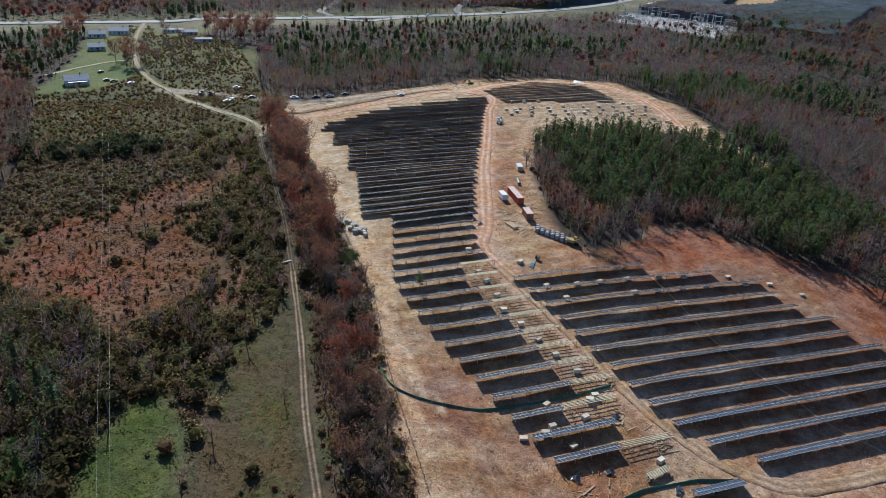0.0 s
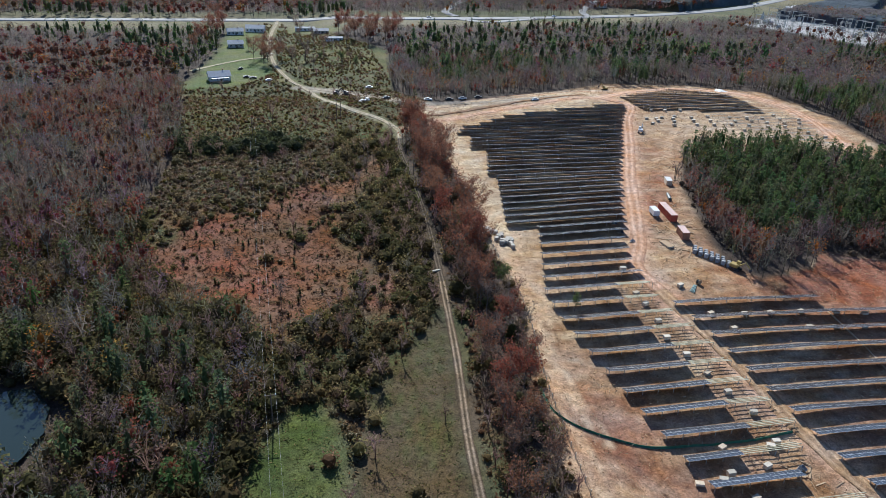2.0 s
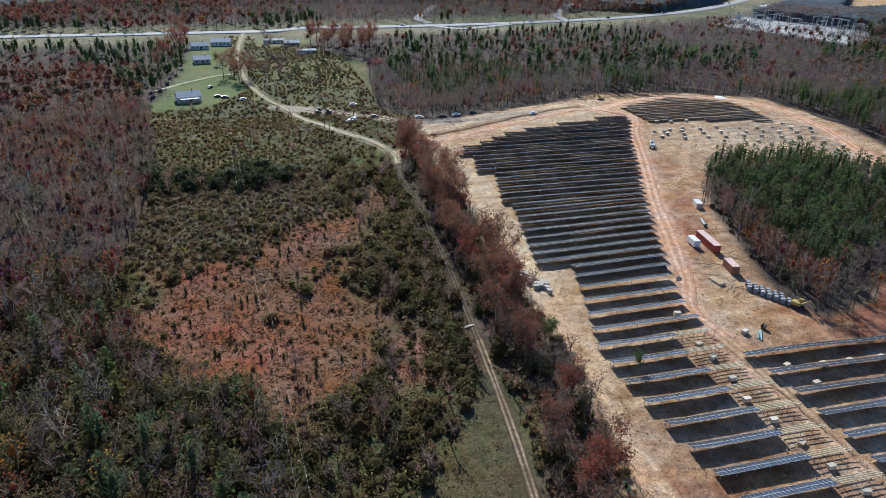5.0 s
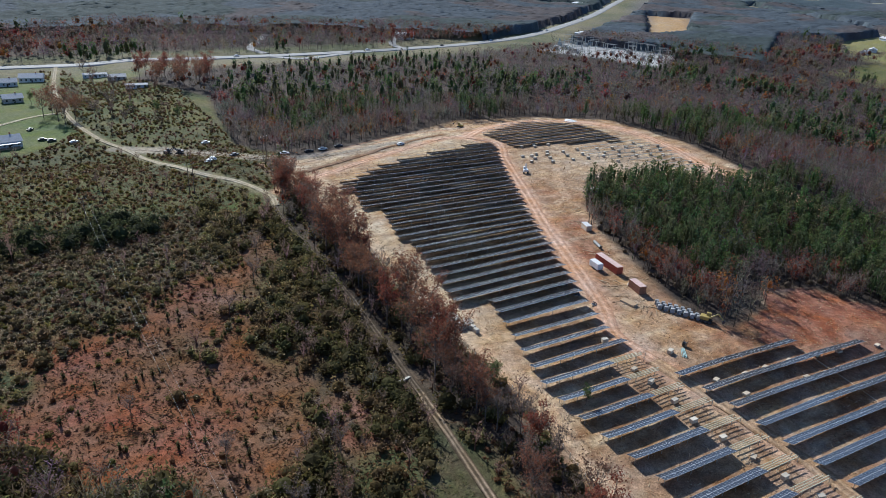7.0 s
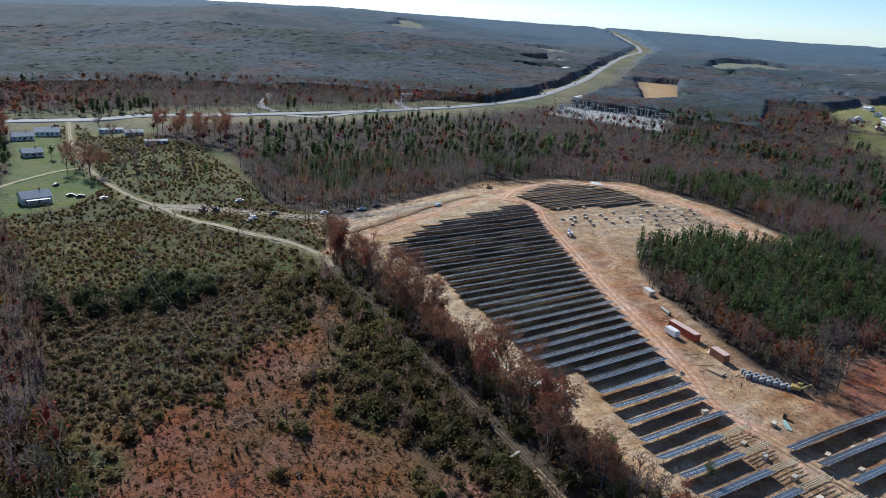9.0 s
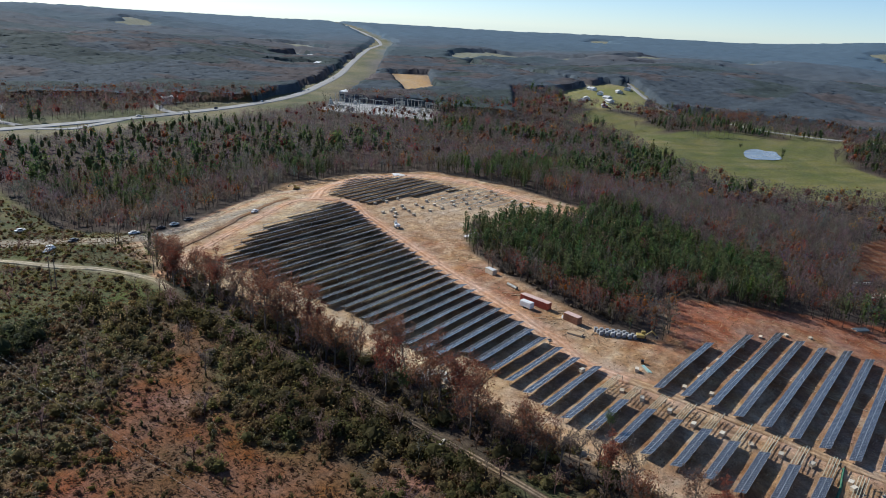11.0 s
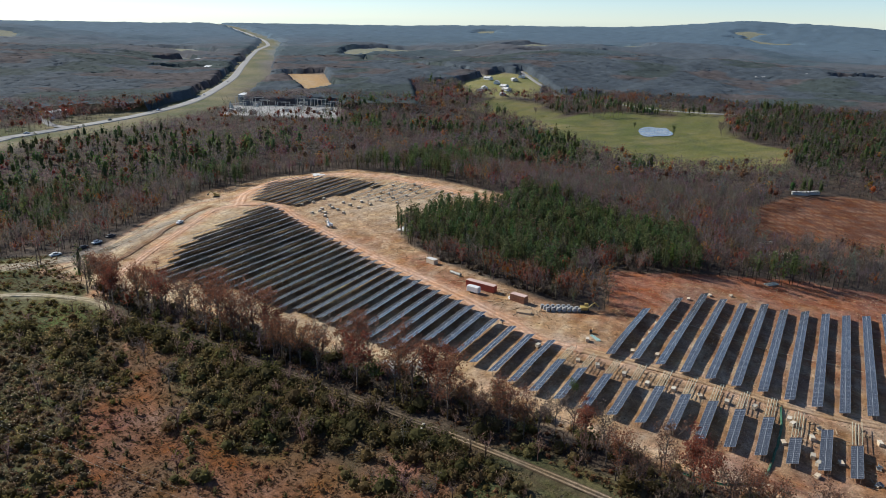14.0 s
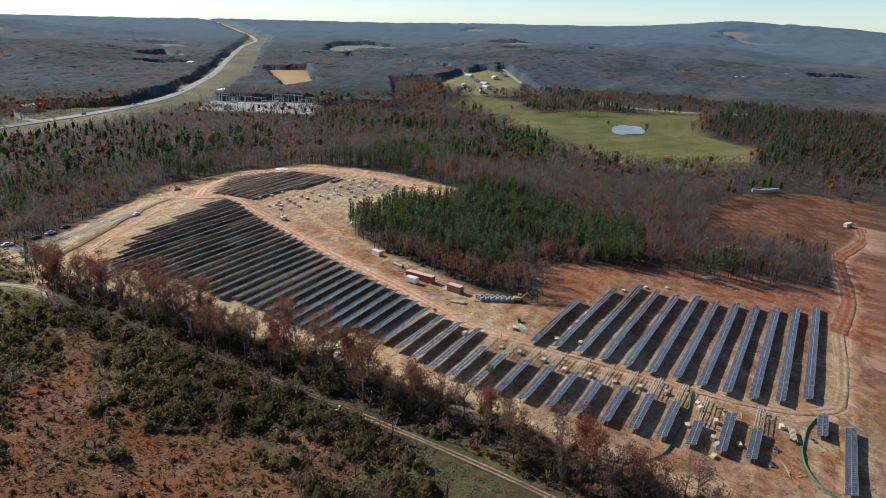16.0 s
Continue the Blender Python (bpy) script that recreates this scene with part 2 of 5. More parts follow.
DARKGLASS = surface("window_glass", (0.02, 0.025, 0.03), (0.05, 0.06, 0.07), 1, 0.08)
GREYPLASTIC = surface("grey_wrap", (0.24, 0.245, 0.25), (0.4, 0.405, 0.41), 2, 0.6, 0, 0.02, 0.2)
YELLOW = surface("yellow_paint", (0.34, 0.25, 0.07), (0.44, 0.33, 0.1), 2, 0.5)
RUBBER = surface("rubber", (0.02, 0.02, 0.02), (0.045, 0.045, 0.045), 4, 0.9)
GREENCLOTH = surface("green_silt_cloth", (0.03, 0.115, 0.06), (0.06, 0.19, 0.105), 0.8, 0.8, 0, 0.03)
STONE = surface("pale_rock", (0.34, 0.31, 0.26), (0.56, 0.52, 0.45), 1.5, 0.9, 0, 0.08, 0.2)
PIPE = surface("green_pipe", (0.16, 0.3, 0.3), (0.3, 0.46, 0.45), 3, 0.5)
POLEWOOD = surface("pole_wood", (0.12, 0.085, 0.06), (0.22, 0.165, 0.12), 3, 0.9, 0, 0.02)
WIRE = surface("wire", (0.2, 0.2, 0.2), (0.3, 0.3, 0.3), 3, 0.5, 0.6)
CONCRETE = surface("concrete", (0.42, 0.41, 0.38), (0.58, 0.56, 0.52), 1.2, 0.9, 0, 0.03)
DARKPAINT = surface("dark_paint", (0.03, 0.03, 0.035), (0.08, 0.08, 0.085), 2, 0.4, 0, 0, 0.5)
WATER, _wt, _wb = material("water", 0.06)
_wb.inputs["Base Color"].default_value = (0.022, 0.032, 0.026, 1)
bumped(_wt, _wb, noise_node(_wt, 0.8).outputs[0], 0.1, 0.1)

# ---- plan ----
SITE_ROAD = [(161, 392), (170, 374), (156, 347), (143, 317), (129, 286), (117, 260), (105, 230), (95, 206), (87, 191), (88, 177), (90, 164), (92, 150), (94, 137), (95, 125), (98, 110), (102, 98), (109, 88), (120, 82), (151, 81), (188, 82), (232, 78), (271, 79), (316, 82), (355, 74), (387, 68), (419, 69)]
PERIM_ROAD = [(161, 392), (190, 414), (226, 424), (245, 402), (258, 368), (256, 332), (243, 285), (250, 240)]
HAUL_ROAD = [(165, 388), (150, 396), (122, 384), (93, 371), (69, 359), (52, 350), (40, 342)]
LANE = [(13, 70), (16, 101), (18, 124), (22, 154), (26, 191), (30, 240), (31, 281), (32, 315), (35, 335)]
LANE_NORTH = [(34, 326), (35, 340), (28, 361), (14, 388), (-3, 448), (-15, 481), (-25, 536), (-28, 616), (-22, 708)]
OUTER_ROAD = [(46, 380), (64, 380), (92, 393), (118, 408), (150, 424), (180, 424)]
BERM = [(46, 367), (58, 364), (68, 368), (76, 371), (88, 377), (98, 381), (108, 387), (119, 391), (130, 397), (141, 402), (154, 406)]
DRIVE = [(-78, 508), (-60, 528), (-42, 544), (-27, 549)]
TRACK = [(-8, 458), (10, 446), (33, 415), (45, 395), (66, 384), (103, 392), (140, 402)]
HIGHWAY = [(-700, 700), (-33, 711), (85, 709), (195, 714), (298, 728), (390, 750), (500, 800), (645, 905), (804, 1030), (1007, 1208), (1477, 1608), (1994, 2043), (2700, 2900), (3300, 3700)]
FARM = [(30, 60), (33, 110), (37, 137), (43, 172), (44, 207), (47, 258), (46, 320), (44, 372), (95, 392), (150, 428), (185, 445), (240, 436), (266, 400), (272, 340), (259, 281), (240, 262), (200, 292), (167, 296), (150, 280), (134, 250), (123, 215), (116, 190), (124, 180), (146, 186), (159, 198), (176, 192), (197, 155), (215, 130), (246, 86), (262, 78), (300, 80), (316, 84), (298, 117), (270, 143), (365, 160), (453, 141), (495, 108), (510, 45), (200, 40)]
PASTURE = [(693, 470), (577, 370), (536, 313), (502, 260), (509, 223), (551, 155), (672, 153), (687, 187), (728, 223), (875, 251), (940, 232), (830, 338), (832, 378), (755, 420), (831, 495), (845, 560), (700, 540)]
SHRUBS = [(-34, 60), (26, 40), (30, 240), (34, 335), (60, 395), (45, 440), (60, 560), (-10, 700), (-35, 690), (-35, 500), (-84, 472), (-74, 440), (-64, 345), (-66, 250), (-60, 215), (-50, 194), (-30, 182), (-24, 160)]
RED_CLAY = [(-33, 266), (1, 284), (26, 304), (21, 286), (8, 245), (10, 232), (4, 212), (-8, 200), (-14, 176), (-24, 176), (-44, 194), (-57, 212), (-60, 225), (-53, 240)]
GREEN_PATCH = [(-32, 95), (-27, 125), (-18, 143), (-11, 144), (-6, 128), (-10, 95)]
STRIP = [(20, 172), (-1, 142), (-12, 90), (13, 90), (23, 168)]
LAWN = [(-78, 455), (-40, 470), (-24, 500), (-34, 560), (-33, 650), (-62, 660), (-66, 560)]
LAWN_B = [(-14, 640), (30, 640), (40, 700), (-14, 704)]
FIELD = [(365, 162), (453, 141), (495, 108), (510, 45), (335, 50), (318, 84), (298, 117), (270, 143)]
SUBSTATION = [(505, 735), (590, 645), (515, 598), (440, 690)]
HOMESTEAD = [(820, 590), (905, 660), (1090, 665), (1075, 590), (1000, 550), (900, 515)]
PASTURE_ROAD = [(1120, 640), (1055, 589), (1005, 548), (950, 505), (926, 483), (917, 436), (901, 349), (919, 284), (937, 248), (970, 190)]
POWER_CUT = [(1320, 1130), (1258, 1060), (1166, 912), (1055, 769), (1020, 671)]
TAN_FIELD = [(900, 1010), (960, 960), (720, 750), (640, 740)]
FAR_FIELD = [(1421, 140), (1507, 30), (1662, 27), (1500, 150)]
BAND = [(10, 60), (20, 124), (28, 195), (32, 260), (35, 340), (52, 350), (49, 258), (46, 207), (45, 172), (39, 137), (34, 95), (32, 60)]
PINES = [(112, 185), (130, 255), (165, 300), (210, 296), (268, 270), (250, 175), (200, 160), (160, 205)]
PINE_EDGE = [(175, 190), (112, 185), (130, 255)]
NORTH_PINES = [(75, 425), (150, 470), (300, 470), (330, 640), (120, 690), (62, 560)]

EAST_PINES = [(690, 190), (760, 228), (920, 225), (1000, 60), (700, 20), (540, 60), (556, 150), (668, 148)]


def clearing(x, y):
    """1 where no wood grows."""
    wob = 6 * (vn(x, y, 14, 21) - 0.5)
    c = inside(x + wob, y + wob, FARM) | inside(x + wob, y - wob, PASTURE) | inside(x, y, SHRUBS) | inside(x, y, BAND)
    c |= inside(x, y, LAWN) | inside(x, y, LAWN_B) | inside(x, y, SUBSTATION) | inside(x, y, HOMESTEAD) | inside(x, y, TAN_FIELD) | inside(x, y, FAR_FIELD)
    r = np.hypot(x, y)
    hy = np.interp(x, [q[0] for q in HIGHWAY], [q[1] for q in HIGHWAY])
    c |= reach(x, y, HIGHWAY) < np.where(y < hy, 62, 15) + 14 * (vn(x, y, 60, 4) - 0.5)
    c |= reach(x, y, PERIM_ROAD) < 8
    c |= np.hypot((x + 84) / 1.25, y - 143) < 17
    c |= (reach(x, y, PASTURE_ROAD) < 10) | (reach(x, y, POWER_CUT) < 14)
    c |= (reach(x, y, TRACK) < 9) | (reach(x, y, SITE_ROAD) < 7)
    c |= (reach(x, y, OUTER_ROAD) < 8) | (reach(x, y, LANE_NORTH) < 7)
    c |= (r > 850) & (fbm(x, y, 420, 31) < 0.25)
    return c


def soil(x, y):
    """Colour of the bare ground, straw, clay and grass, with far haze and lane shade painted in."""
    n1, n2, n3 = fbm(x, y, 40, 1), fbm(x, y, 9, 2), vn(x, y, 3, 9)
    C = np.zeros(x.shape + (3,))

    def lay(w, a, b=None, k=n2):
        b = a if b is None else b
        q = np.clip((k - 0.3) / 0.4, 0, 1)[..., None]
        w = np.clip(w, 0, 1)[..., None]
        C[...] = C * (1 - w) + w * (np.array(a) * (1 - q) + np.array(b) * q)

    lay(np.ones(x.shape), (0.05, 0.04, 0.033), (0.085, 0.064, 0.05))
    lay(within(x, y, BAND, 3), (0.04, 0.032, 0.025), (0.075, 0.056, 0.042))
    r = np.hypot(x, y)
    # far ground fades to grey, then blue: haze painted into the soil
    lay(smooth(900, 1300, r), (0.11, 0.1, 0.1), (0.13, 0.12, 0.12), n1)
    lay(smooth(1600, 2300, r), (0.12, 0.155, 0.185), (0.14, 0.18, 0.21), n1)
    lay((r > 850) & (fbm(x, y, 420, 31) < 0.25), (0.16, 0.165, 0.12), (0.2, 0.195, 0.14), n1)
    lay(within(x, y, SHRUBS, 4), (0.068, 0.052, 0.031), (0.115, 0.08, 0.048))
    lay(within(x, y, SHRUBS, 4) * smooth(318, 350, y), (0.07, 0.082, 0.03), (0.125, 0.112, 0.046))
    lay(within(x, y, SHRUBS, 4) * smooth(0.5, 0.62, n1), (0.062, 0.07, 0.03), (0.095, 0.088, 0.04))
    red = within(x + 26 * (fbm(x, y, 40, 92) - 0.5), y + 26 * (fbm(x, y, 26, 91) - 0.5), RED_CLAY, 5)
    lay(red * smooth(0.1, 0.4, n1 * 0.6 + n2 * 0.5), (0.155, 0.07, 0.036), (0.125, 0.074, 0.037))
    for cx, cy, rr in ((-42, 210, 9), (-30, 203, 9), (-26, 212, 10), (10, 190, 7), (-52, 222, 8), (-45, 245, 9), (-16, 268, 10)):
        lay(bell(x, y, cx, cy, rr) * smooth(0.3, 0.55, n2), (0.17, 0.058, 0.034), (0.2, 0.08, 0.048), n3)
    lay(0.8 * smooth(1.8, 0.6, reach(x, y, [(26, 304), (17, 298), (9, 287), (3, 272), (-6, 256)]) + (n3 - 0.5)), (0.19, 0.09, 0.05), (0.24, 0.13, 0.08), n3)
    lay(0.85 * bell(x, y, 24, 334, 9), (0.075, 0.1, 0.028), (0.12, 0.125, 0.042))
    lay(within(x, y, GREEN_PATCH, 3), (0.04, 0.06, 0.017), (0.085, 0.098, 0.03))
    lay(within(x, y, STRIP, 2.5), (0.09, 0.062, 0.033), (0.078, 0.066, 0.03))
    lay(0.55 * within(x, y, STRIP, 2.5) * smooth(0.55, 0.85, 0.5 + 0.5 * np.sin((0.97 * x - 0.24 * y) * 2.2)) * smooth(0.35, 0.55, n2), (0.055, 0.075, 0.022), (0.08, 0.09, 0.03))
    lay(within(x, y, LAWN, 5), (0.075, 0.115, 0.034), (0.13, 0.14, 0.052), 0.5 * n1 + 0.5 * n2)
    lay(within(x, y, LAWN_B, 5), (0.085, 0.12, 0.04), (0.15, 0.15, 0.06), n1)
    lay(within(x, y, PASTURE, 5), (0.09, 0.1, 0.032), (0.15, 0.135, 0.055), n1)
    lay(0.6 * within(x, y, PASTURE, 5) * smooth(0.5, 0.7, fbm(x, y, 60, 47)), (0.17, 0.15, 0.055), (0.2, 0.165, 0.075), n1)
    lay(0.4 * within(x, y, PASTURE, 5) * smooth(0.7, 0.95, 0.5 + 0.5 * np.sin((0.5 * x + 0.86 * y) * 0.22 + 2 * n1)), (0.07, 0.085, 0.026))
    lay(within(x, y, HOMESTEAD, 8), (0.17, 0.18, 0.06), (0.26, 0.22, 0.1), n1)
    lay(smooth(26, 12, reach(x, y, POWER_CUT)), (0.2, 0.18, 0.12), (0.26, 0.22, 0.15), n1)
    lay(smooth(22, 8, reach(x, y, PASTURE_ROAD)), (0.13, 0.14, 0.055), (0.2, 0.18, 0.085), n1)
    lay(within(x, y, TAN_FIELD, 8), (0.34, 0.22, 0.11), (0.4, 0.28, 0.15), n1)
    lay(within(x, y, FAR_FIELD, 8), (0.34, 0.22, 0.11), (0.4, 0.28, 0.15), n1)
    lay(smooth(62, 34, reach(x, y, HIGHWAY) + 20 * (n1 - 0.5)), (0.1, 0.105, 0.055), (0.19, 0.165, 0.1), n1)
    lay(within(x, y, SUBSTATION, 8), (0.3, 0.29, 0.28), (0.4, 0.39, 0.37))
    farm = within(x, y, FARM, 3)
    streak = 0.65 * vn(x, y * 5, 9, 44) + 0.35 * vn(x, y * 4, 3, 45)
    lay(farm, (0.22, 0.125, 0.068), (0.42, 0.285, 0.165), 0.35 * n2 + 0.3 * n3 + 0.35 * streak)
    lay(0.75 * farm * smooth(0.5, 0.72, streak) * smooth(0.35, 0.6, n1 * 0.5 + n2 * 0.5), (0.46, 0.36, 0.23), (0.54, 0.43, 0.28), n3)
    cream = np.maximum(smooth(70, 58, x) * smooth(186, 225, y), smooth(355, 378, y) * smooth(175, 150, x))
    lay(0.8 * cream * farm, (0.36, 0.27, 0.17), (0.53, 0.43, 0.29), 0.5 * n3 + 0.5 * streak)
    lay(0.75 * bell(x, y, 208, 322, 32) * farm, (0.33, 0.25, 0.17), (0.48, 0.385, 0.27), 0.5 * streak + 0.5 * n3)
    lay(0.65 * smooth(5.5, 1.5, reach(x, y, BERM) + 2 * (n3 - 0.5)), (0.15, 0.085, 0.046), (0.22, 0.135, 0.075), n3)
    east = smooth(96, 126, x) * smooth(206, 190, y) * farm
    lay(0.6 * east * smooth(0.75, 0.4, streak), (0.17, 0.08, 0.043), (0.3, 0.165, 0.092), n2)
    lay(0.75 * east * smooth(196, 215, x), (0.19, 0.07, 0.04), (0.27, 0.12, 0.07), n3)
    lay(within(x, y, FIELD, 5), (0.1, 0.042, 0.023), (0.15, 0.064, 0.035))
    lay(0.5 * within(x, y, FIELD, 5) * smooth(0.75, 0.95, np.sin((0.8 * x + 0.6 * y) * 0.62) * 0.5 + 0.5) * smooth(0.35, 0.6, n2), (0.26, 0.17, 0.1))
    for cx, cy, rr, k in ((150, 180, 15, 1.3), (178, 182, 17, 1.3), (212, 90, 14, 1.2), (205, 140, 16, 1.2), (113, 238, 8, 0.9), (128, 262, 9, 0.9), (70, 96, 9, 0.6), (122, 196, 7, 0.7), (150, 300, 10, 0.8), (215, 115, 22, 1.1), (50, 124, 12, 0.7), (190, 60, 60, 1.0), (125, 178, 10, 0.8), (240, 85, 22, 1.0), (103, 222, 6, 0.7), (60, 110, 20, 0.35), (96, 240, 9, 0.6)):
        lay(k * bell(x, y, cx, cy, rr) * inside(x, y, FARM) * smooth(0.25, 0.6, 0.6 * n2 + 0.4 * n1), (0.19, 0.07, 0.04), (0.28, 0.125, 0.074), n3)
    for line, wide in ((SITE_ROAD, 7), (PERIM_ROAD, 9), (HAUL_ROAD, 6), (OUTER_ROAD, 6)):
        lay(0.8 * smooth(wide, 2, reach(x, y, line) + 3 * (n2 - 0.5)), (0.4, 0.235, 0.145), (0.5, 0.33, 0.22), n3)
    # wheel ruts that wander between the tables and the trees
    for line in ([(47, 120), (45, 150), (52, 178), (53, 205), (58, 222), (52, 245), (50, 290), (52, 340), (70, 372)], [(40, 105), (43, 140), (49, 190), (50, 240), (55, 300), (60, 350)], [(175, 330), (160, 310), (150, 290), (140, 285)]):
        d = np.abs(reach(x, y, line) - 1.0)
        lay(0.75 * smooth(0.9, 0.3, d), (0.5, 0.37, 0.24), (0.44, 0.29, 0.18), n3)
    lay(0.5 * smooth(4, 2, reach(x, y, LANE_NORTH)), (0.2, 0.17, 0.1), (0.28, 0.24, 0.15))
    # red clay banks and turning tracks round the far end of the long rows
    for line in ([(129, 172), (140, 180), (158, 183), (166, 190), (176, 184), (180, 174)], [(150, 176), (176, 173), (190, 158), (206, 146), (222, 128), (236, 104), (246, 86)], [(168, 190), (190, 168), (212, 142), (232, 118)]):
        lay(0.8 * smooth(2.6, 0.8, np.abs(reach(x, y, line) - 1.2) + 0.8 * (n3 - 0.5)), (0.2, 0.066, 0.036), (0.3, 0.13, 0.075), n2)
    # ground along the lane darkened, tree shade put into the soil colour
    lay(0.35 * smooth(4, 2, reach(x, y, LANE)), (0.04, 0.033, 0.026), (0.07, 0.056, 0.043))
    lay(0.7 * smooth(8, 3, reach(x, y, TRACK)), (0.32, 0.27, 0.21), (0.42, 0.36, 0.28))
    return C


def ground():
    xs = np.concatenate([np.linspace(-4950, -1000, 14)[:-1], np.linspace(-1000, -130, 40)[:-1], np.arange(-130, 290, 1.55), np.arange(290, 720, 4.0), np.linspace(720, 4950, 90)])
    ys = np.concatenate([np.linspace(-4950, -800, 10)[:-1], np.linspace(-800, 70, 25)[:-1], np.arange(70, 460, 1.55), np.arange(460, 800, 4.5), np.linspace(800, 4950, 90)])
    X, Y = np.meshgrid(xs, ys)
    Z = H(X, Y)
    near = smooth(900, 500, np.hypot(X, Y))
    rough = np.where(inside(X, Y, FARM), 0.25, 0.5) * near
    Z = Z + rough * (fbm(X, Y, 5, 17) - 0.55)
    Z = Z - 0.12 * smooth(3.5, 2.5, reach(X, Y, SITE_ROAD)) - 0.3 * smooth(7, 3, np.hypot(X - 163, Y - 72))
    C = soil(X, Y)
    ny, nx = X.shape
    I = np.arange(nx * ny).reshape(ny, nx)
    F = np.stack([I[:-1, :-1], I[:-1, 1:], I[1:, 1:], I[1:, :-1]], -1).reshape(-1, 4)
    V = np.stack([X, Y, Z], -1).reshape(-1, 3)
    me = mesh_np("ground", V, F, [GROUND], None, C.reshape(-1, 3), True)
    tagged(new("ground", me), "straw-strewn tan and red clay ground, brush and woodland floor", "ground", kind="structure")


def ribbon(name, line, width, mat, label, category="road", lift=0.05, ragged=0.5, crown=0.0, tones=None, step=2.0):
    """A strip of road on the ground. tones: colour of the worn wheel tracks and of what lies between."""
    p = curve_through(line, step)
    d = np.gradient(p, axis=0)
    d /= np.linalg.norm(d, axis=1)[:, None] + 1e-9
    nrm = np.stack([-d[:, 1], d[:, 0]], 1)
    V, C = [], []
    for j, o in enumerate(np.linspace(-1, 1, 15)):
        w = width / 2 * o
        jig = ragged * (vn(p[:, 0] + 31 * j, p[:, 1], 5, 40 + j) - 0.5) * 2 * (abs(o) > 0.9)
        q = p + nrm * (w + jig)[:, None]
        z = H(q[:, 0], q[:, 1]) + lift * (1 - 1.6 * (abs(o) > 0.9)) + crown * (1 - o * o)
        V.append(np.column_stack([q, z]))
        if tones:
            k = np.exp(-((abs(o) - 0.42 + 0.2 * (vn(p[:, 0], p[:, 1], 9, 77) - 0.5)) / 0.2) ** 2) * (0.6 + 0.7 * vn(q[:, 0], q[:, 1], 4, 78))
            k = np.clip(k, 0, 1)[:, None]
            C.append(np.array(tones[0]) * k + np.array(tones[1]) * (1 - k))
    V = np.stack(V, 1)
    n, k = V.shape[:2]
    I = np.arange(n * k).reshape(n, k)
    F = np.stack([I[:-1, :-1], I[1:, :-1], I[1:, 1:], I[:-1, 1:]], -1).reshape(-1, 4)[:, ::-1]
    tint = np.stack(C, 1).reshape(-1, 3) if tones else None
    return tagged(new(name, mesh_np(name, V.reshape(-1, 3), F, [mat], None, tint, True)), label, category, kind="structure")


ground()
ribbon("road", SITE_ROAD[:10], 5.5, GROUND, "rutted pink-tan dirt site road beside the panel rows", lift=0.1, tones=((0.55, 0.36, 0.245), (0.38, 0.22, 0.135)))
ribbon("road", SITE_ROAD[9:20], 4.6, GROUND, "rutted tan dirt site road between the panel rows", lift=0.1, tones=((0.44, 0.3, 0.18), (0.3, 0.19, 0.11)))
ribbon("road", SITE_ROAD[19:], 6.5, GROUND, "red clay haul road past the end of the rows", lift=0.1, tones=((0.33, 0.15, 0.09), (0.22, 0.085, 0.048)))
ribbon("embankment", BERM, 3.2, GROUND, "low brown earth bank between two dirt roads", "earth bank", lift=0.1, ragged=1.3, crown=0.25, tones=((0.27, 0.165, 0.095), (0.18, 0.105, 0.06)))
ribbon("road", PERIM_ROAD, 6.5, GROUND, "pale dirt perimeter road round the hilltop rows", lift=0.12, tones=((0.58, 0.39, 0.27), (0.4, 0.235, 0.145)))
ribbon("road", HAUL_ROAD, 4.0, GROUND, "pale dirt haul road down from the hilltop", lift=0.1, tones=((0.58, 0.39, 0.27), (0.4, 0.235, 0.145)))
ribbon("road", OUTER_ROAD, 4.5, GROUND, "pale dirt road along the edge of the woods", lift=0.1, tones=((0.5, 0.39, 0.27), (0.34, 0.25, 0.16)))
ribbon("road", LANE_NORTH, 3.0, GROUND, "pale gravel lane winding towards the houses", lift=0.34, ragged=0.5, tones=((0.4, 0.34, 0.25), (0.26, 0.22, 0.14)))
ribbon("road", DRIVE, 3.0, GROUND, "pale gravel driveway over the lawn", lift=0.2, ragged=0.4, tones=((0.42, 0.37, 0.28), (0.3, 0.27, 0.16)))
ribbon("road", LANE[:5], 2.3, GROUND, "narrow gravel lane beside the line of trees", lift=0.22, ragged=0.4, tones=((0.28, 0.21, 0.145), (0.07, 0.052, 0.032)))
# darker tones than the southern stretch: tree shade painted into the gravel
ribbon("road", LANE[4:], 2.0, GROUND, "gravel lane, the trees' shade painted into its colour", lift=0.22, ragged=0.5, tones=((0.15, 0.118, 0.088), (0.05, 0.038, 0.026)))
ribbon("road", TRACK, 4.0, GROUND, "gravel track past the parked machines", lift=0.1, tones=((0.38, 0.33, 0.26), (0.22, 0.18, 0.13)))
ribbon("road", HIGHWAY, 14.0, ASPHALT, "pale grey highway running to the horizon", lift=0.6, ragged=0.0, crown=0.15, step=9.0)
for turnoff in ([(150, 724), (146, 760), (168, 810), (190, 860)], [(292, 732), (300, 770), (350, 860), (400, 960)], [(235, 716), (200, 700), (172, 690), (150, 706)]):
    ribbon("road", turnoff, 8.0, ASPHALT, "pale side road joining the highway", lift=0.5, ragged=0.2, step=5.0)


ribbon("road", PASTURE_ROAD, 8.0, ASPHALT, "narrow pale country road beside the pasture", lift=0.5, ragged=0.2, step=6.0)
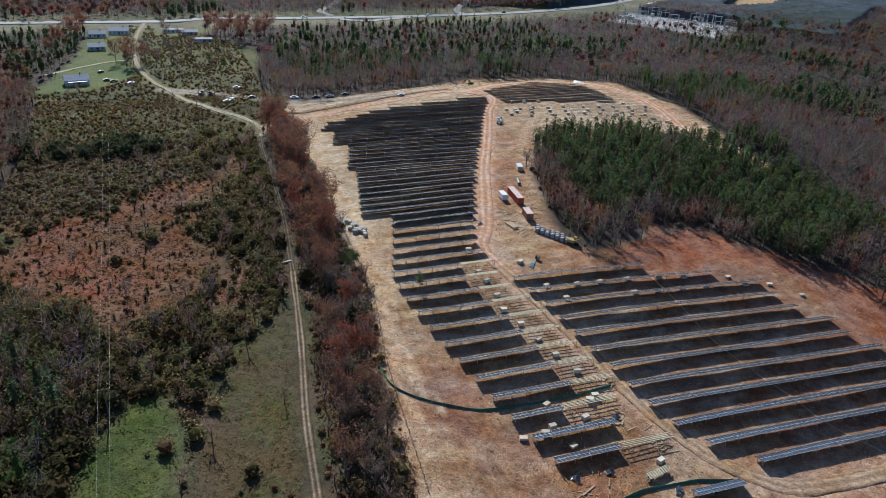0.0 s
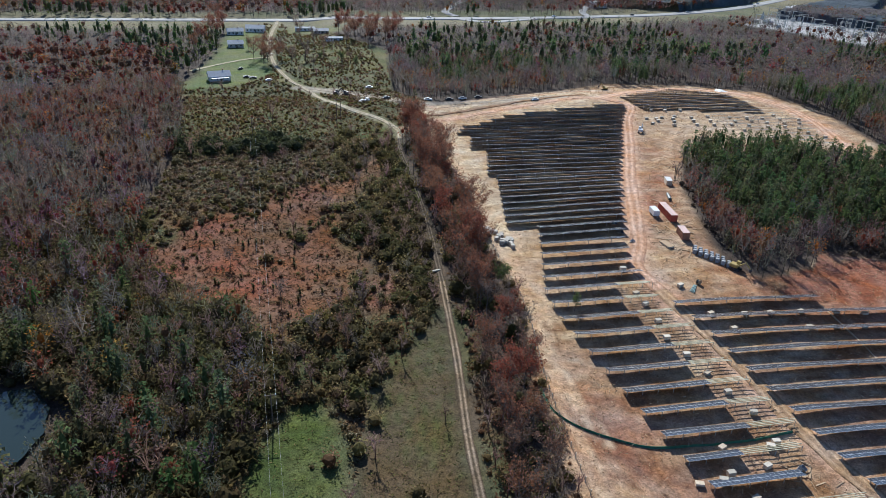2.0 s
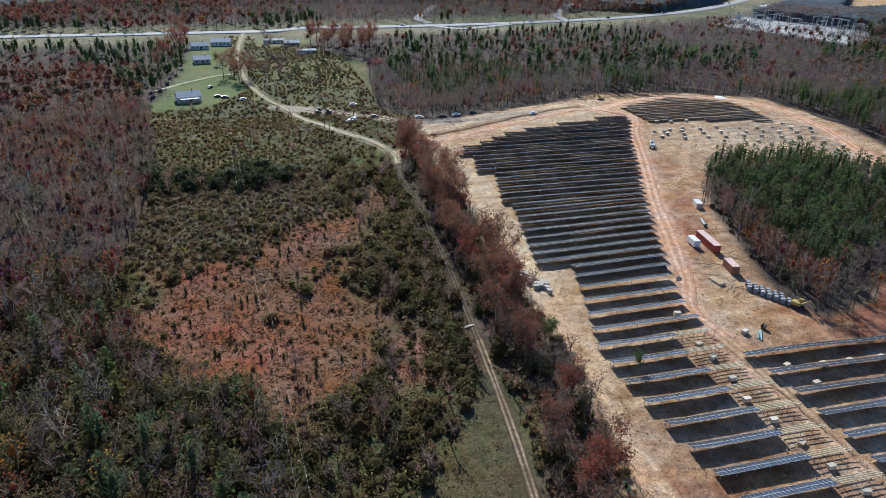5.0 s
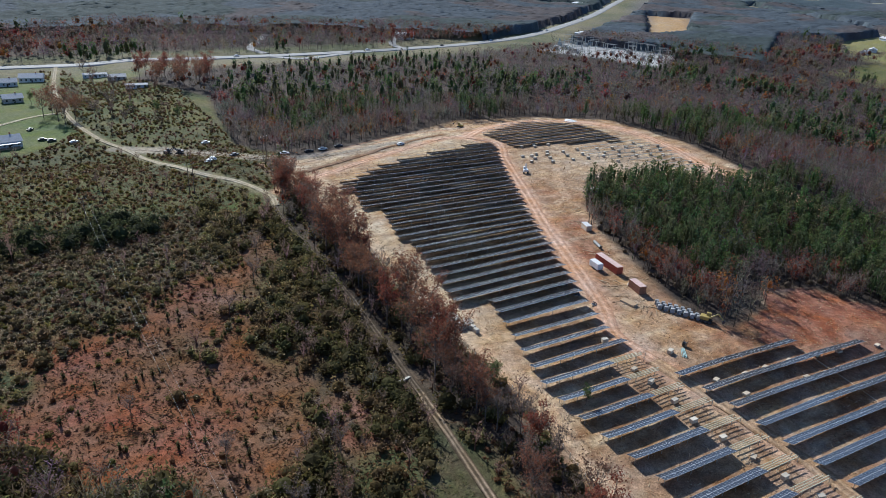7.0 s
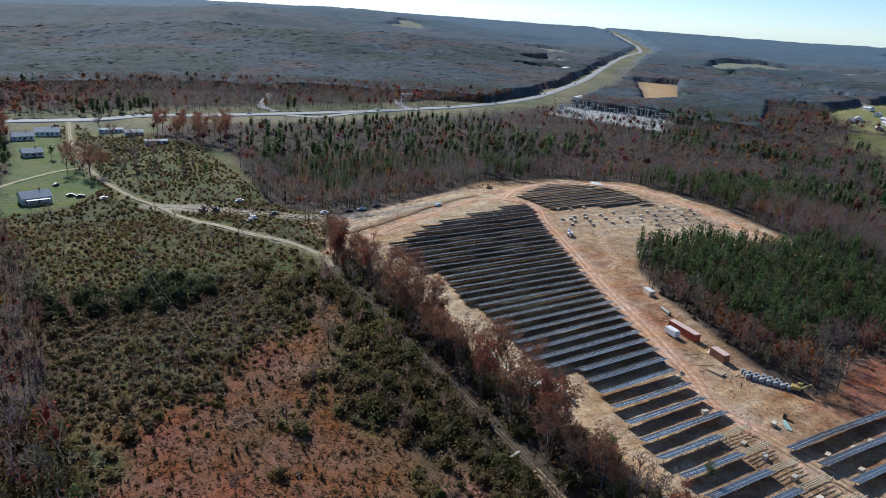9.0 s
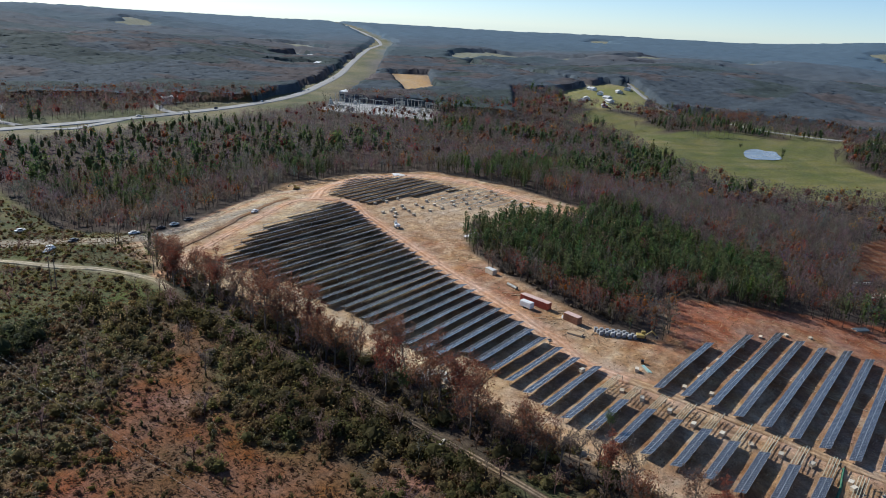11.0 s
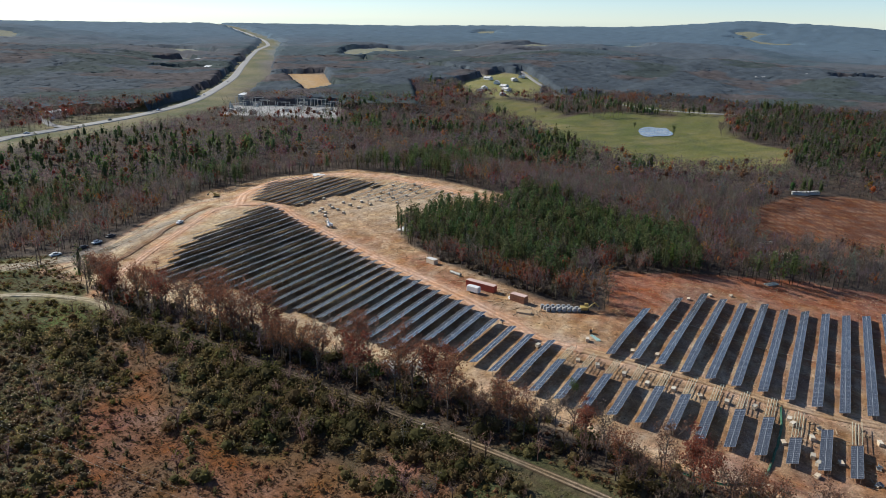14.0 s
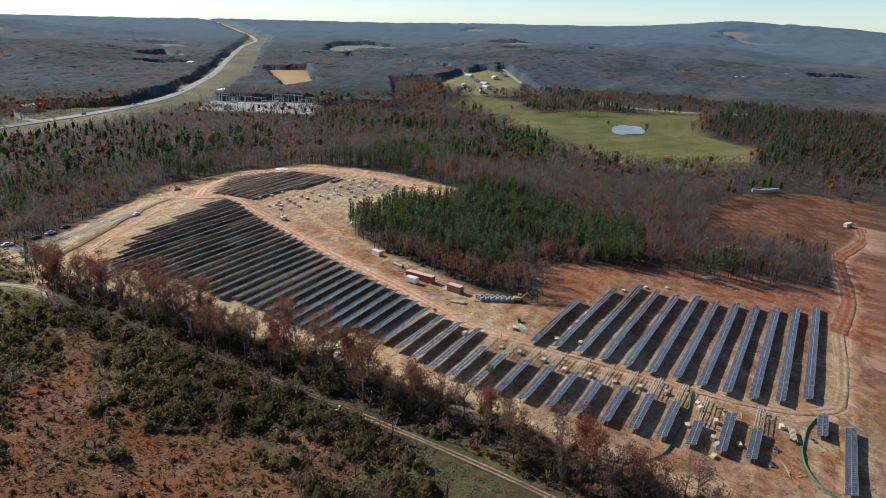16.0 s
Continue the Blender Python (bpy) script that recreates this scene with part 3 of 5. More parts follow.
ribbon("track", POWER_CUT, 9.0, GROUND, "pale dirt track in a cut through far woods", lift=0.5, ragged=1.0, tones=((0.36, 0.3, 0.22), (0.26, 0.22, 0.15)), step=6.0)


# ---- plants ----
def sliver(a, b, w, rng):
    """A thin twig or limb, as two crossing triangles."""
    a, b = np.array(a, float), np.array(b, float)
    d = b - a
    s = np.cross(d, rng.normal(size=3))
    s = s / (np.linalg.norm(s) + 1e-9) * w
    return np.array([a - s, a + s, b])


def bough(a, b, r0, r1):
    """A three-sided tapering limb: 6 vertices, 6 triangles."""
    a, b = np.array(a, float), np.array(b, float)
    d = (b - a) / (np.linalg.norm(b - a) + 1e-9)
    u = np.cross(d, (0.3, 0.8, 0.52))
    u /= np.linalg.norm(u) + 1e-9
    v = np.cross(d, u)
    ring = [math.cos(t) * u + math.sin(t) * v for t in (0, 2.09, 4.19)]
    V = np.array([a + r0 * q for q in ring] + [b + r1 * q for q in ring])
    F = np.array([(0, 1, 4), (0, 4, 3), (1, 2, 5), (1, 5, 4), (2, 0, 3), (2, 3, 5)])
    return V, F


class Heap:
    """Gathers triangles with a colour."""

    def __init__(self):
        self.V, self.F, self.C, self.n = [], [], [], 0

    def add(self, V, F, c):
        V, F = np.asarray(V, float), np.asarray(F)
        self.V.append(V), self.F.append(F + self.n), self.C.append(np.broadcast_to(np.asarray(c, float), (len(V), 3)))
        self.n += len(V)

    def tri(self, V, c):
        self.add(V, [(0, 1, 2)], c)

    def leaf(self, p, size, rng, c, flat=0.0):
        a, b = rng.normal(size=3), rng.normal(size=3)
        a[2] *= 1 - flat
        b[2] *= 1 - flat
        a, b = a / np.linalg.norm(a) * size, b / np.linalg.norm(b) * size
        p = np.asarray(p, float)
        self.tri([p - a, p + b, p + a * 0.8], c)

    def core(self, c, rx, rz, rng, colour):
        """A lumpy closed mass inside a crown."""
        V = [np.array((0, 0, rz))] + [np.array((rx * s * math.cos(t + o), rx * s * math.sin(t + o), rz * k)) for s, k, o in ((0.75, 0.6, 0), (1.0, -0.05, 0.5), (0.6, -0.75, 0.2)) for t in np.arange(6) * 1.047]
        V = np.array(V) * rng.uniform(0.82, 1.15, (19, 1)) + np.asarray(c, float)
        F = [(0, 1 + i, 1 + (i + 1) % 6) for i in range(6)]
        for a in (1, 7):
            for i in range(6):
                p, q = a + i, a + (i + 1) % 6
                F += [(p, p + 6, q), (q, p + 6, q + 6)]
        C = np.asarray(colour) * rng.uniform(0.85, 1.15, (19, 1))
        self.V.append(V), self.F.append(np.array(F) + self.n), self.C.append(C)
        self.n += 19

    def done(self):
        return np.vstack(self.V), np.vstack(self.F), np.vstack(self.C)


TWIG = np.array((0.14, 0.114, 0.098))
PINE_GREEN = np.array((0.088, 0.108, 0.044))


def wood_pine(seed, h, rich):
    """A pine with a ragged, rounded crown over a bare trunk."""
    rng, p = np.random.default_rng(seed), Heap()
    p.add(*bough((0, 0, 0), (0, 0, h * 0.95), 0.17, 0.04), (0.13, 0.09, 0.065))
    low, wide = rng.uniform(0.2, 0.4) if rich else rng.uniform(0.08, 0.25), rng.uniform(0.12, 0.165) + (0 if rich else 0.06)
    mid, half = h * (0.95 + low) / 2, h * (0.95 - low) / 2
    p.core((0, 0, mid - 0.06 * h), h * wide * (0.33 if rich else 0.55), half * 0.8, rng, PINE_GREEN)
    for i in range(118 if rich else 30):
        q = rng.uniform(0, 1)
        r = h * wide * (math.sin(math.pi * (0.25 + 0.72 * q)) ** 0.8) * rng.uniform(0.55, 1.3)
        t = rng.uniform(0, 6.28)
        p.leaf((r * math.cos(t), r * math.sin(t), h * (low + (1.0 - low) * q)), h * (0.042 if rich else 0.07) * rng.uniform(0.7, 1.3), rng, PINE_GREEN * rng.uniform(0.75, 1.35), 0.2)
    return p.done()


def wood_bare(seed, h, leafy, colour, rich, core=False):
    """A bare or half-bare broadleaf tree."""
    rng, p = np.random.default_rng(seed), Heap()
    p.add(*bough((0, 0, 0), (0, 0, h * 0.55), 0.16, 0.08), TWIG * 0.9)
    for i in range(8 if rich else 4):
        t, q = rng.uniform(0, 6.28), rng.uniform(0.3, 0.6)
        e = np.array((math.cos(t) * h * 0.24 * rng.uniform(0.5, 1), math.sin(t) * h * 0.24 * rng.uniform(0.5, 1), h * rng.uniform(0.65, 1.0)))
        p.tri(sliver((0, 0, h * q), e, 0.1, rng), TWIG * rng.uniform(0.8, 1.5))
        for _ in range(4 if rich else 3):
            b = np.array((0, 0, h * q)) + (e - (0, 0, h * q)) * rng.uniform(0.3, 1)
            p.tri(sliver(b, b + rng.normal(size=3) * h * 0.07 + (0, 0, h * 0.07), 0.1 if rich else 0.2, rng), TWIG * rng.uniform(0.7, 1.6))
    wide = 0.25 if rich else 0.33
    if core:
        p.core((0, 0, 0.66 * h), (0.26 if rich else 0.42) * wide * h, (0.12 if rich else 0.17) * h, rng, np.array(colour) * 1.05)
    for _ in range(leafy):
        g = rng.normal(size=3)
        g /= np.linalg.norm(g)
        k = np.array((0, 0, 0.68 * h)) + g * np.array((wide, wide, 0.29)) * h * rng.uniform(0.45, 1) ** 0.4
        p.leaf(k, h * (0.034 if rich else 0.057) * rng.uniform(0.7, 1.3), rng, np.array(colour) * rng.uniform(0.72, 1.32), 0.3)
    return p.done()


def scatter(name, picks, label, category, mat=WOODS):
    """Joins many copies into one mesh. picks: (template, x, y, scale, tint)."""
    Vs, Fs, Cs, n = [], [], [], 0
    rng = np.random.default_rng(5)
    for (V, F, C), x, y, s, tint in picks:
        k = len(x)
        if not k:
            continue
        t = rng.uniform(0, 6.28, k)
        c, sn = np.cos(t) * s, np.sin(t) * s
        P = np.empty((k, len(V), 3), np.float32)
        P[..., 0] = V[None, :, 0] * c[:, None] - V[None, :, 1] * sn[:, None] + x[:, None]
        P[..., 1] = V[None, :, 0] * sn[:, None] + V[None, :, 1] * c[:, None] + y[:, None]
        P[..., 2] = V[None, :, 2] * s[:, None] + (H(x, y) - 0.3)[:, None]
        Vs.append(P.reshape(-1, 3))
        Fs.append((F[None] + (np.arange(k) * len(V))[:, None, None] + n).reshape(-1, 3))
        Cs.append((C[None] * tint[:, None, :]).reshape(-1, 3))
        n += k * len(V)
    me = mesh_np(name, np.vstack(Vs), np.vstack(Fs), [mat], None, np.clip(np.vstack(Cs), 0, 0.9))
    return tagged(new(name, me), label, category, kind="stuff")


def jittered(x0, x1, y0, y1, step, seed):
    rng = np.random.default_rng(seed)
    X, Y = np.meshgrid(np.arange(x0, x1, step), np.arange(y0, y1, step))
    X, Y = X.ravel(), Y.ravel()
    return X + rng.uniform(-0.5, 0.5, X.size) * step, Y + rng.uniform(-0.5, 0.5, X.size) * step, rng


RED, BROWN, ORANGE = (0.21, 0.07, 0.042), (0.15, 0.082, 0.05), (0.3, 0.14, 0.035)


def sector(x, y):
    a = np.degrees(np.arctan2(x + 120, y + 80))
    return (a > -38) & (a < 108)


def woods(name, step, r0, r1, rich, seed, label, bearing=-999, stand=None):
    e = int(r1) + 260
    x, y, rng = jittered(-450, e, 30, e, step, seed)
    r = np.hypot(x - 70, y - 180)
    ok = (r >= r0) & (r < r1) & sector(x, y) & (np.degrees(np.arctan2(x - 70, y - 180)) > bearing)
    x, y = x[ok], y[ok]
    ok = ~clearing(x, y)
    if stand:
        ok &= inside(x, y, stand) & (reach(x, y, PINE_EDGE) > 17)
    x, y = x[ok], y[ok]
    n = len(x)
    u, v = rng.uniform(size=n), rng.uniform(size=n)
    pine = np.where(inside(x, y, PINES), 0.8, np.where(inside(x, y, NORTH_PINES), 0.5, 0.75 * smooth(0.6, 0.72, fbm(x, y, 90, 61))))
    pine = np.where(inside(x, y, PINES) & (reach(x, y, PINE_EDGE) < 20), 0.16, pine)
    patch = fbm(x, y, 60, 71)
    red = 0.06 + 0.4 * smooth(0.52, 0.68, patch) + 0.5 * ((x < -30) & (y > 360)) * smooth(0.4, 0.55, patch)
    red = np.where((x < -55) & (y > 185), np.maximum(red, 0.25 + 0.5 * smooth(0.4, 0.6, patch)), red)
    red = np.where(inside(x, y, PINES) & (reach(x, y, PINE_EDGE) < 20), 0.55, red)
    near_left = (x < -20) & (y < 230)
    pine = np.where(near_left, 0.17, np.where(inside(x, y, EAST_PINES), 0.45, pine))
    kind = np.where(u < pine, 0, np.where(v < red * 0.5, 1, np.where(v < red, 2, np.where(v < red + 0.03, 3, 4))))
    if stand:
        kind = np.where(v < 0.93, 0, 2)
    kind = np.where(near_left & (kind == 4) & (v < 0.8), 5, kind)
    s = rng.uniform(0.65, 1.2, n)
    s = s * np.where((y > 540) & (y < 715) & (x < 480), 0.72, 1.0) * np.where(inside(x, y, PINES), 0.85, 1.0)
    tint = rng.uniform(0.8, 1.2, n)[:, None] * (1 + 0.12 * rng.normal(size=(n, 3)))
    # eastern stand tinted a quarter darker, shade put into the foliage colour
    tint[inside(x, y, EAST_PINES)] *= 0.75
    k = 1.0 if rich else 1.15
    sets = {0: [wood_pine(seed + i, 13 * k, rich) for i in range(5)], 1: [wood_bare(seed + 10 + i, 11 * k, 84 if rich else 44, RED, rich, True) for i in range(3)],
            2: [wood_bare(seed + 20 + i, 12 * k, 74 if rich else 44, BROWN, rich, True) for i in range(3)], 3: [wood_bare(seed + 30, 11 * k, 84 if rich else 30, ORANGE, rich, True)],
            4: [wood_bare(seed + 40 + i, 12 * k, 76 if rich else 46, (0.128, 0.103, 0.09), rich) for i in range(5)],
            5: [wood_bare(seed + 50 + i, 8.5, 110 if rich else 30, (0.115, 0.1, 0.058), rich, False) for i in range(4)]}
    picks, w = [], rng.integers(0, 1000, n)
    for q, temps in sets.items():
        for i, t in enumerate(temps):
            m = (kind == q) & (w % len(temps) == i)
            picks.append((t, x[m], y[m], s[m], tint[m]))
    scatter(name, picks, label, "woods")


woods("woods", 4.4, 0, 330, True, 100, "late autumn woods of green pines and bare grey trees")
woods("woods", 3.7, 0, 330, True, 160, "dense stand of dark green young pines", stand=PINES)
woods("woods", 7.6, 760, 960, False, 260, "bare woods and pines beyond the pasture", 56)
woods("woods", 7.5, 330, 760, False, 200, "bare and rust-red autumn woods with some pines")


def canopy(name, r0, r1, rings, turns, label, paint, kind):
    """The far woods: one rolling sheet of tree tops that dips under the ground where land is open."""
    R, A = np.meshgrid(np.geomspace(r0, r1, rings), np.radians(np.linspace(-36, 108, turns)))
    rng = np.random.default_rng(rings)
    cell = R * 0.006
    R2, A2 = R + rng.uniform(-0.4, 0.4, R.shape) * cell, A + rng.uniform(-0.4, 0.4, R.shape) * 0.0058
    X, Y = 70 + R2 * np.sin(A2) - 60, 150 + R2 * np.cos(A2)
    tall = 9.0 + 1.1 * rng.uniform(-1, 1, R.shape) * np.clip(cell / 5, 1, 2.2) + 4 * (vn(X, Y, 45, 95) - 0.5)
    Z = H(X, Y) + np.where(clearing(X, Y) | ((np.hypot(X - 70, Y - 180) < 950) & (np.degrees(np.arctan2(X - 70, Y - 180)) > 56)), -6.0, tall)
    n, k = R.shape
    I = np.arange(n * k).reshape(n, k)
    F = np.stack([I[:-1, :-1], I[:-1, 1:], I[1:, 1:], I[1:, :-1]], -1).reshape(-1, 4)
    me = mesh_np(name, np.stack([X, Y, Z], -1).reshape(-1, 3), F, [WOODS], None, paint(X, Y, R, rng).reshape(-1, 3), True)
    tagged(new(name, me), label, "woods", kind=kind)


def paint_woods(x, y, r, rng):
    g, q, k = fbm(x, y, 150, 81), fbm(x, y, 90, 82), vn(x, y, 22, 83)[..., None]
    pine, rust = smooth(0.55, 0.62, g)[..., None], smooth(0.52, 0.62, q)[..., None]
    # blue-grey base tones carry the distant haze in the treetops' own colour
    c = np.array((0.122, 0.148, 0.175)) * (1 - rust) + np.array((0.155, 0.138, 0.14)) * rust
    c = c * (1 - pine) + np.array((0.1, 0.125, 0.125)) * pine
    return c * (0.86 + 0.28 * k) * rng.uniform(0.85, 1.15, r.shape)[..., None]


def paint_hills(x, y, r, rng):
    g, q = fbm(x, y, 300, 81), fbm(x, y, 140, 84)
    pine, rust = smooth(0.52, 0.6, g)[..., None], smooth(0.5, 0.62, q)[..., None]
    # haze painted into the hills' colour: bluer and paler with distance
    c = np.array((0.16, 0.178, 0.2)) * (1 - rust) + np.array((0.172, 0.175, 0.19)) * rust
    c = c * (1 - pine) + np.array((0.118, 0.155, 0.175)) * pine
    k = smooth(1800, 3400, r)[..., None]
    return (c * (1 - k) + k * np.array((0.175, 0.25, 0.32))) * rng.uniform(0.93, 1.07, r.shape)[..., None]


canopy("woods", 745, 1650, 190, 500, "far woods with rust patches, blue-grey haze in their colour", paint_woods, "stuff")
canopy("backdrop", 1640, 4780, 150, 420, "wooded hills on the horizon, blue haze in their colour", paint_hills, "structure")

TRENCH = [(134, 166), (134, 149), (133, 132), (136, 116), (139, 107), (141, 97), (148, 86)]
SLOPE_TRENCH = [(84, 300), (95, 321), (104, 332), (123, 361)]
ribbon("trench", TRENCH, 0.5, GROUND, "pale back-filled cable trench crossing the panel rows", "trench", lift=0.12, ragged=0.15, tones=((0.5, 0.38, 0.26), (0.42, 0.3, 0.19)))
ribbon("trench", SLOPE_TRENCH, 0.5, GROUND, "pale back-filled cable trench on the slope", "trench", lift=0.12, ragged=0.15, tones=((0.5, 0.38, 0.26), (0.42, 0.3, 0.19)))


# ---- brush and shrubs ----
def shrub(seed, h, colour, tips=None, n=40):
    """A rounded bush: a lumpy mass under a coat of small leaves, paler at the top where tips are given."""
    rng, p = np.random.default_rng(seed), Heap()
    p.core((0, 0, 0.4 * h), 0.42 * h, 0.36 * h, rng, np.array(colour))
    for i in range(n):
        g = rng.normal(size=3)
        g /= np.linalg.norm(g)
        q = np.array((g[0] * 0.58 * h, g[1] * 0.58 * h, h * (0.48 + 0.46 * g[2]))) * rng.uniform(0.72, 1.25)
        pale = tips is not None and g[2] > 0.0 and rng.uniform() < 0.6
        p.leaf(q, (0.1 + 0.075 * h) * rng.uniform(0.8, 1.3), rng, np.array(tips if pale else colour) * rng.uniform(0.75, 1.3))
    return p.done()


def cedar(seed, h, colour=(0.092, 0.1, 0.05)):
    rng, p = np.random.default_rng(seed), Heap()
    # inner mass at 0.7 of the leaf colour, the crown's inner shade painted in
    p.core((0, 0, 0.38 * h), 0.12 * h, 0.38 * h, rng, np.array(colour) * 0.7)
    for i in range(int(26 + 14 * h)):
        q = rng.uniform(0, 1) ** 1.2
        t = rng.uniform(0, 6.28)
        r = h * 0.23 * (1 - q) ** 0.7 * rng.uniform(0.8, 1.15) + 0.08
        p.leaf((r * math.cos(t), r * math.sin(t), h * (0.06 + 0.92 * q)), 0.14 + 0.038 * h, rng, np.array(colour) * rng.uniform(0.55, 1.6))
    p.add(*bough((0, 0, 0), (0, 0, h), 0.1, 0.02), (0.1, 0.07, 0.05))
    return p.done()


def brush():
    x, y, rng = jittered(-115, 48, 60, 690, 2.0, 400)
    thicket = (x < -18) & (y < 262) & (y > 75) & ~clearing(x, y)
    ok = (inside(x, y, SHRUBS) | inside(x, y, BAND) | thicket) & (reach(x, y, LANE) > 2.3) & (reach(x, y, LANE_NORTH) > 3.2) & (reach(x, y, TRACK) > 5)
    ok &= ~inside(x, y, LAWN) & ~inside(x, y, LAWN_B) & (np.hypot(x + 57, y - 478) > 18)
    x, y = x[ok], y[ok]
    n1 = fbm(x, y, 17, 93)
    red = inside(x + 26 * (fbm(x, y, 40, 92) - 0.5), y + 26 * (fbm(x, y, 26, 91) - 0.5), RED_CLAY)
    field, band = inside(x, y, SHRUBS), inside(x, y, BAND)
    north, east = field & (y > 336), field & (x > 3) & (y > 172) & (y < 340) & ~red
    south, deep = field & (y < 205) & ~red & ~east, ~field & (x < -18)
    # silver thicket, clay, field to the north, thicket by the lane, hollow to the south, edge of the woods
    zones = [(red, 0.15 + 0.7 * smooth(0.59, 0.64, n1)), (north, 0.3 + 0.4 * smooth(0.42, 0.6, n1)), (east, np.where(reach(x, y, LANE) < 11, 0.75, 0.25 + 0.65 * smooth(0.44, 0.54, n1))), (south, 0.72), (deep, 0.62), (band, 0.8)]
    dense = 0.55 + 0.45 * smooth(0.32, 0.45, n1)
    for where, much in zones:
        dense = np.where(where, much, dense)
    dense = np.where(inside(x, y, GREEN_PATCH) | inside(x, y, STRIP), 0.025, np.where(np.hypot(x - 24, y - 334) < 11, 0.2, dense))
    ok = rng.uniform(size=len(x)) < dense
    x, y, n1, red, north, east, south, deep, band = (q[ok] for q in (x, y, n1, red, north, east, south, deep, band))
    n = len(x)
    u = rng.uniform(size=n)

    def mix(*shares):
        """Kinds in the given shares: (kind, share) pairs that add up to 1."""
        return np.array([k for k, _ in shares])[np.minimum(np.searchsorted(np.cumsum([q for _, q in shares]), u), len(shares) - 1)]

    kind = mix((0, 0.66), (3, 0.1), (1, 0.17), (7, 0.05), (5, 0.02))
    kind = np.where(red, np.where(n1 > 0.6, mix((3, 0.42), (0, 0.25), (7, 0.16), (2, 0.15), (5, 0.02)), mix((2, 0.5), (1, 0.38), (3, 0.12))), kind)
    kind = np.where(north, mix((1, 0.36), (3, 0.44), (0, 0.14), (2, 0.03), (5, 0.03)), kind)
    kind = np.where(east, mix((7, 0.36), (0, 0.16), (3, 0.14), (1, 0.2), (4, 0.08), (5, 0.06)), kind)
    kind = np.where(east & (reach(x, y, LANE) < 11), mix((7, 0.45), (4, 0.3), (0, 0.07), (5, 0.18)), kind)
    kind = np.where(south, mix((7, 0.38), (1, 0.2), (0, 0.16), (4, 0.1), (5, 0.16)), kind)
    kind = np.where(deep, mix((7, 0.4), (4, 0.3), (1, 0.1), (0, 0.08), (5, 0.12)), kind)
    kind = np.where(band, mix((1, 0.46), (2, 0.05), (7, 0.2), (4, 0.04), (6, 0.15), (5, 0.1)), kind)
    s = rng.uniform(0.6, 1.3, n) * np.where(deep & (kind != 5), 1.25, 1.0)
    tint = (rng.uniform(0.82, 1.2, n) * (0.8 + 0.4 * vn(x, y, 12, 96)))[:, None] * (1 + 0.06 * rng.normal(size=(n, 3))) * np.array((1.15, 0.98, 0.92))
    sets = {0: [shrub(i, 1.95, (0.125, 0.112, 0.064), (0.29, 0.268, 0.2)) for i in range(4)], 1: [shrub(20 + i, 1.3, (0.155, 0.1, 0.056)) for i in range(3)],
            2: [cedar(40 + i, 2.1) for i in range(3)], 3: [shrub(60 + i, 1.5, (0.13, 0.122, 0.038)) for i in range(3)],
            4: [shrub(70 + i, 4.6, (0.082, 0.083, 0.036), None, 120) for i in range(3)], 5: [wood_bare(80 + i, 7.0, 40, (0.12, 0.095, 0.07), True) for i in range(4)],
            6: [wood_bare(90 + i, 5.0, 12, BROWN, True) for i in range(3)], 7: [shrub(100 + i, 3.1, (0.118, 0.107, 0.048), (0.19, 0.17, 0.088), 80) for i in range(4)]}
    picks, w = [], rng.integers(0, 1000, n)
    for q, temps in sets.items():
        for i, t in enumerate(temps):
            m = (kind == q) & (w % len(temps) == i)
            picks.append((t, x[m], y[m], s[m], tint[m]))
    scatter("brush", picks, "grey-green shrubs, small cedars and dry brown weeds", "brush", BRUSH)


def undergrowth():
    """Low thicket along the front edge of the pine stand."""
    x, y, rng = jittered(104, 190, 172, 264, 2.2, 460)
    ok = inside(x, y, PINES) & (reach(x, y, PINE_EDGE) < 15) & (reach(x, y, PINE_EDGE) > 5) & (np.hypot(x - 115, y - 190) > 11) & (rng.uniform(size=len(x)) < 0.5)
    x, y = x[ok], y[ok]
    n = len(x)
    w, s = rng.integers(0, 3, n), rng.uniform(0.6, 1.4, n)
    tint = rng.uniform(0.7, 1.3, n)[:, None] * np.ones((1, 3))
    temps = (wood_bare(95, 6.5, 60, (0.16, 0.125, 0.105), True), shrub(96, 2.2, (0.15, 0.115, 0.08)), wood_bare(97, 7.5, 80, (0.23, 0.075, 0.05), True))
    scatter("undergrowth", [(t, x[w == i], y[w == i], s[w == i], tint[w == i]) for i, t in enumerate(temps)], "brown thicket along the edge of the pines", "brush", BRUSH)


brush()
undergrowth()


def tufts(name, step, region, colours, size, seed, label, cover):
    """Grass tufts or straw and chips strewn over open ground."""
    x, y, rng = jittered(-100, 260, 72, 440, step, seed)
    ok = region(x, y) & (rng.uniform(size=len(x)) < cover)
    x, y = x[ok], y[ok]
    temps = []
    for i in range(6):
        r2, p = np.random.default_rng(seed + i), Heap()
        for _ in range(4):
            c = np.array(colours[r2.integers(0, len(colours))]) * r2.uniform(0.7, 1.3)
            q = r2.uniform(-0.5, 0.5, 3) * step
            q[2] = 0.36
            e = q + np.append(r2.normal(size=2) * size, abs(r2.normal()) * size * 0.35)
            p.tri(sliver(q, e, size * 0.28, r2), c)
        temps.append(p.done())
    w, s = rng.integers(0, 6, len(x)), rng.uniform(0.6, 1.4, len(x))
    tint = rng.uniform(0.7, 1.3, (len(x), 1)) * np.ones((1, 3))
    scatter(name, [(t, x[w == i], y[w == i], s[w == i], tint[w == i]) for i, t in enumerate(temps)], label, name, BRUSH)


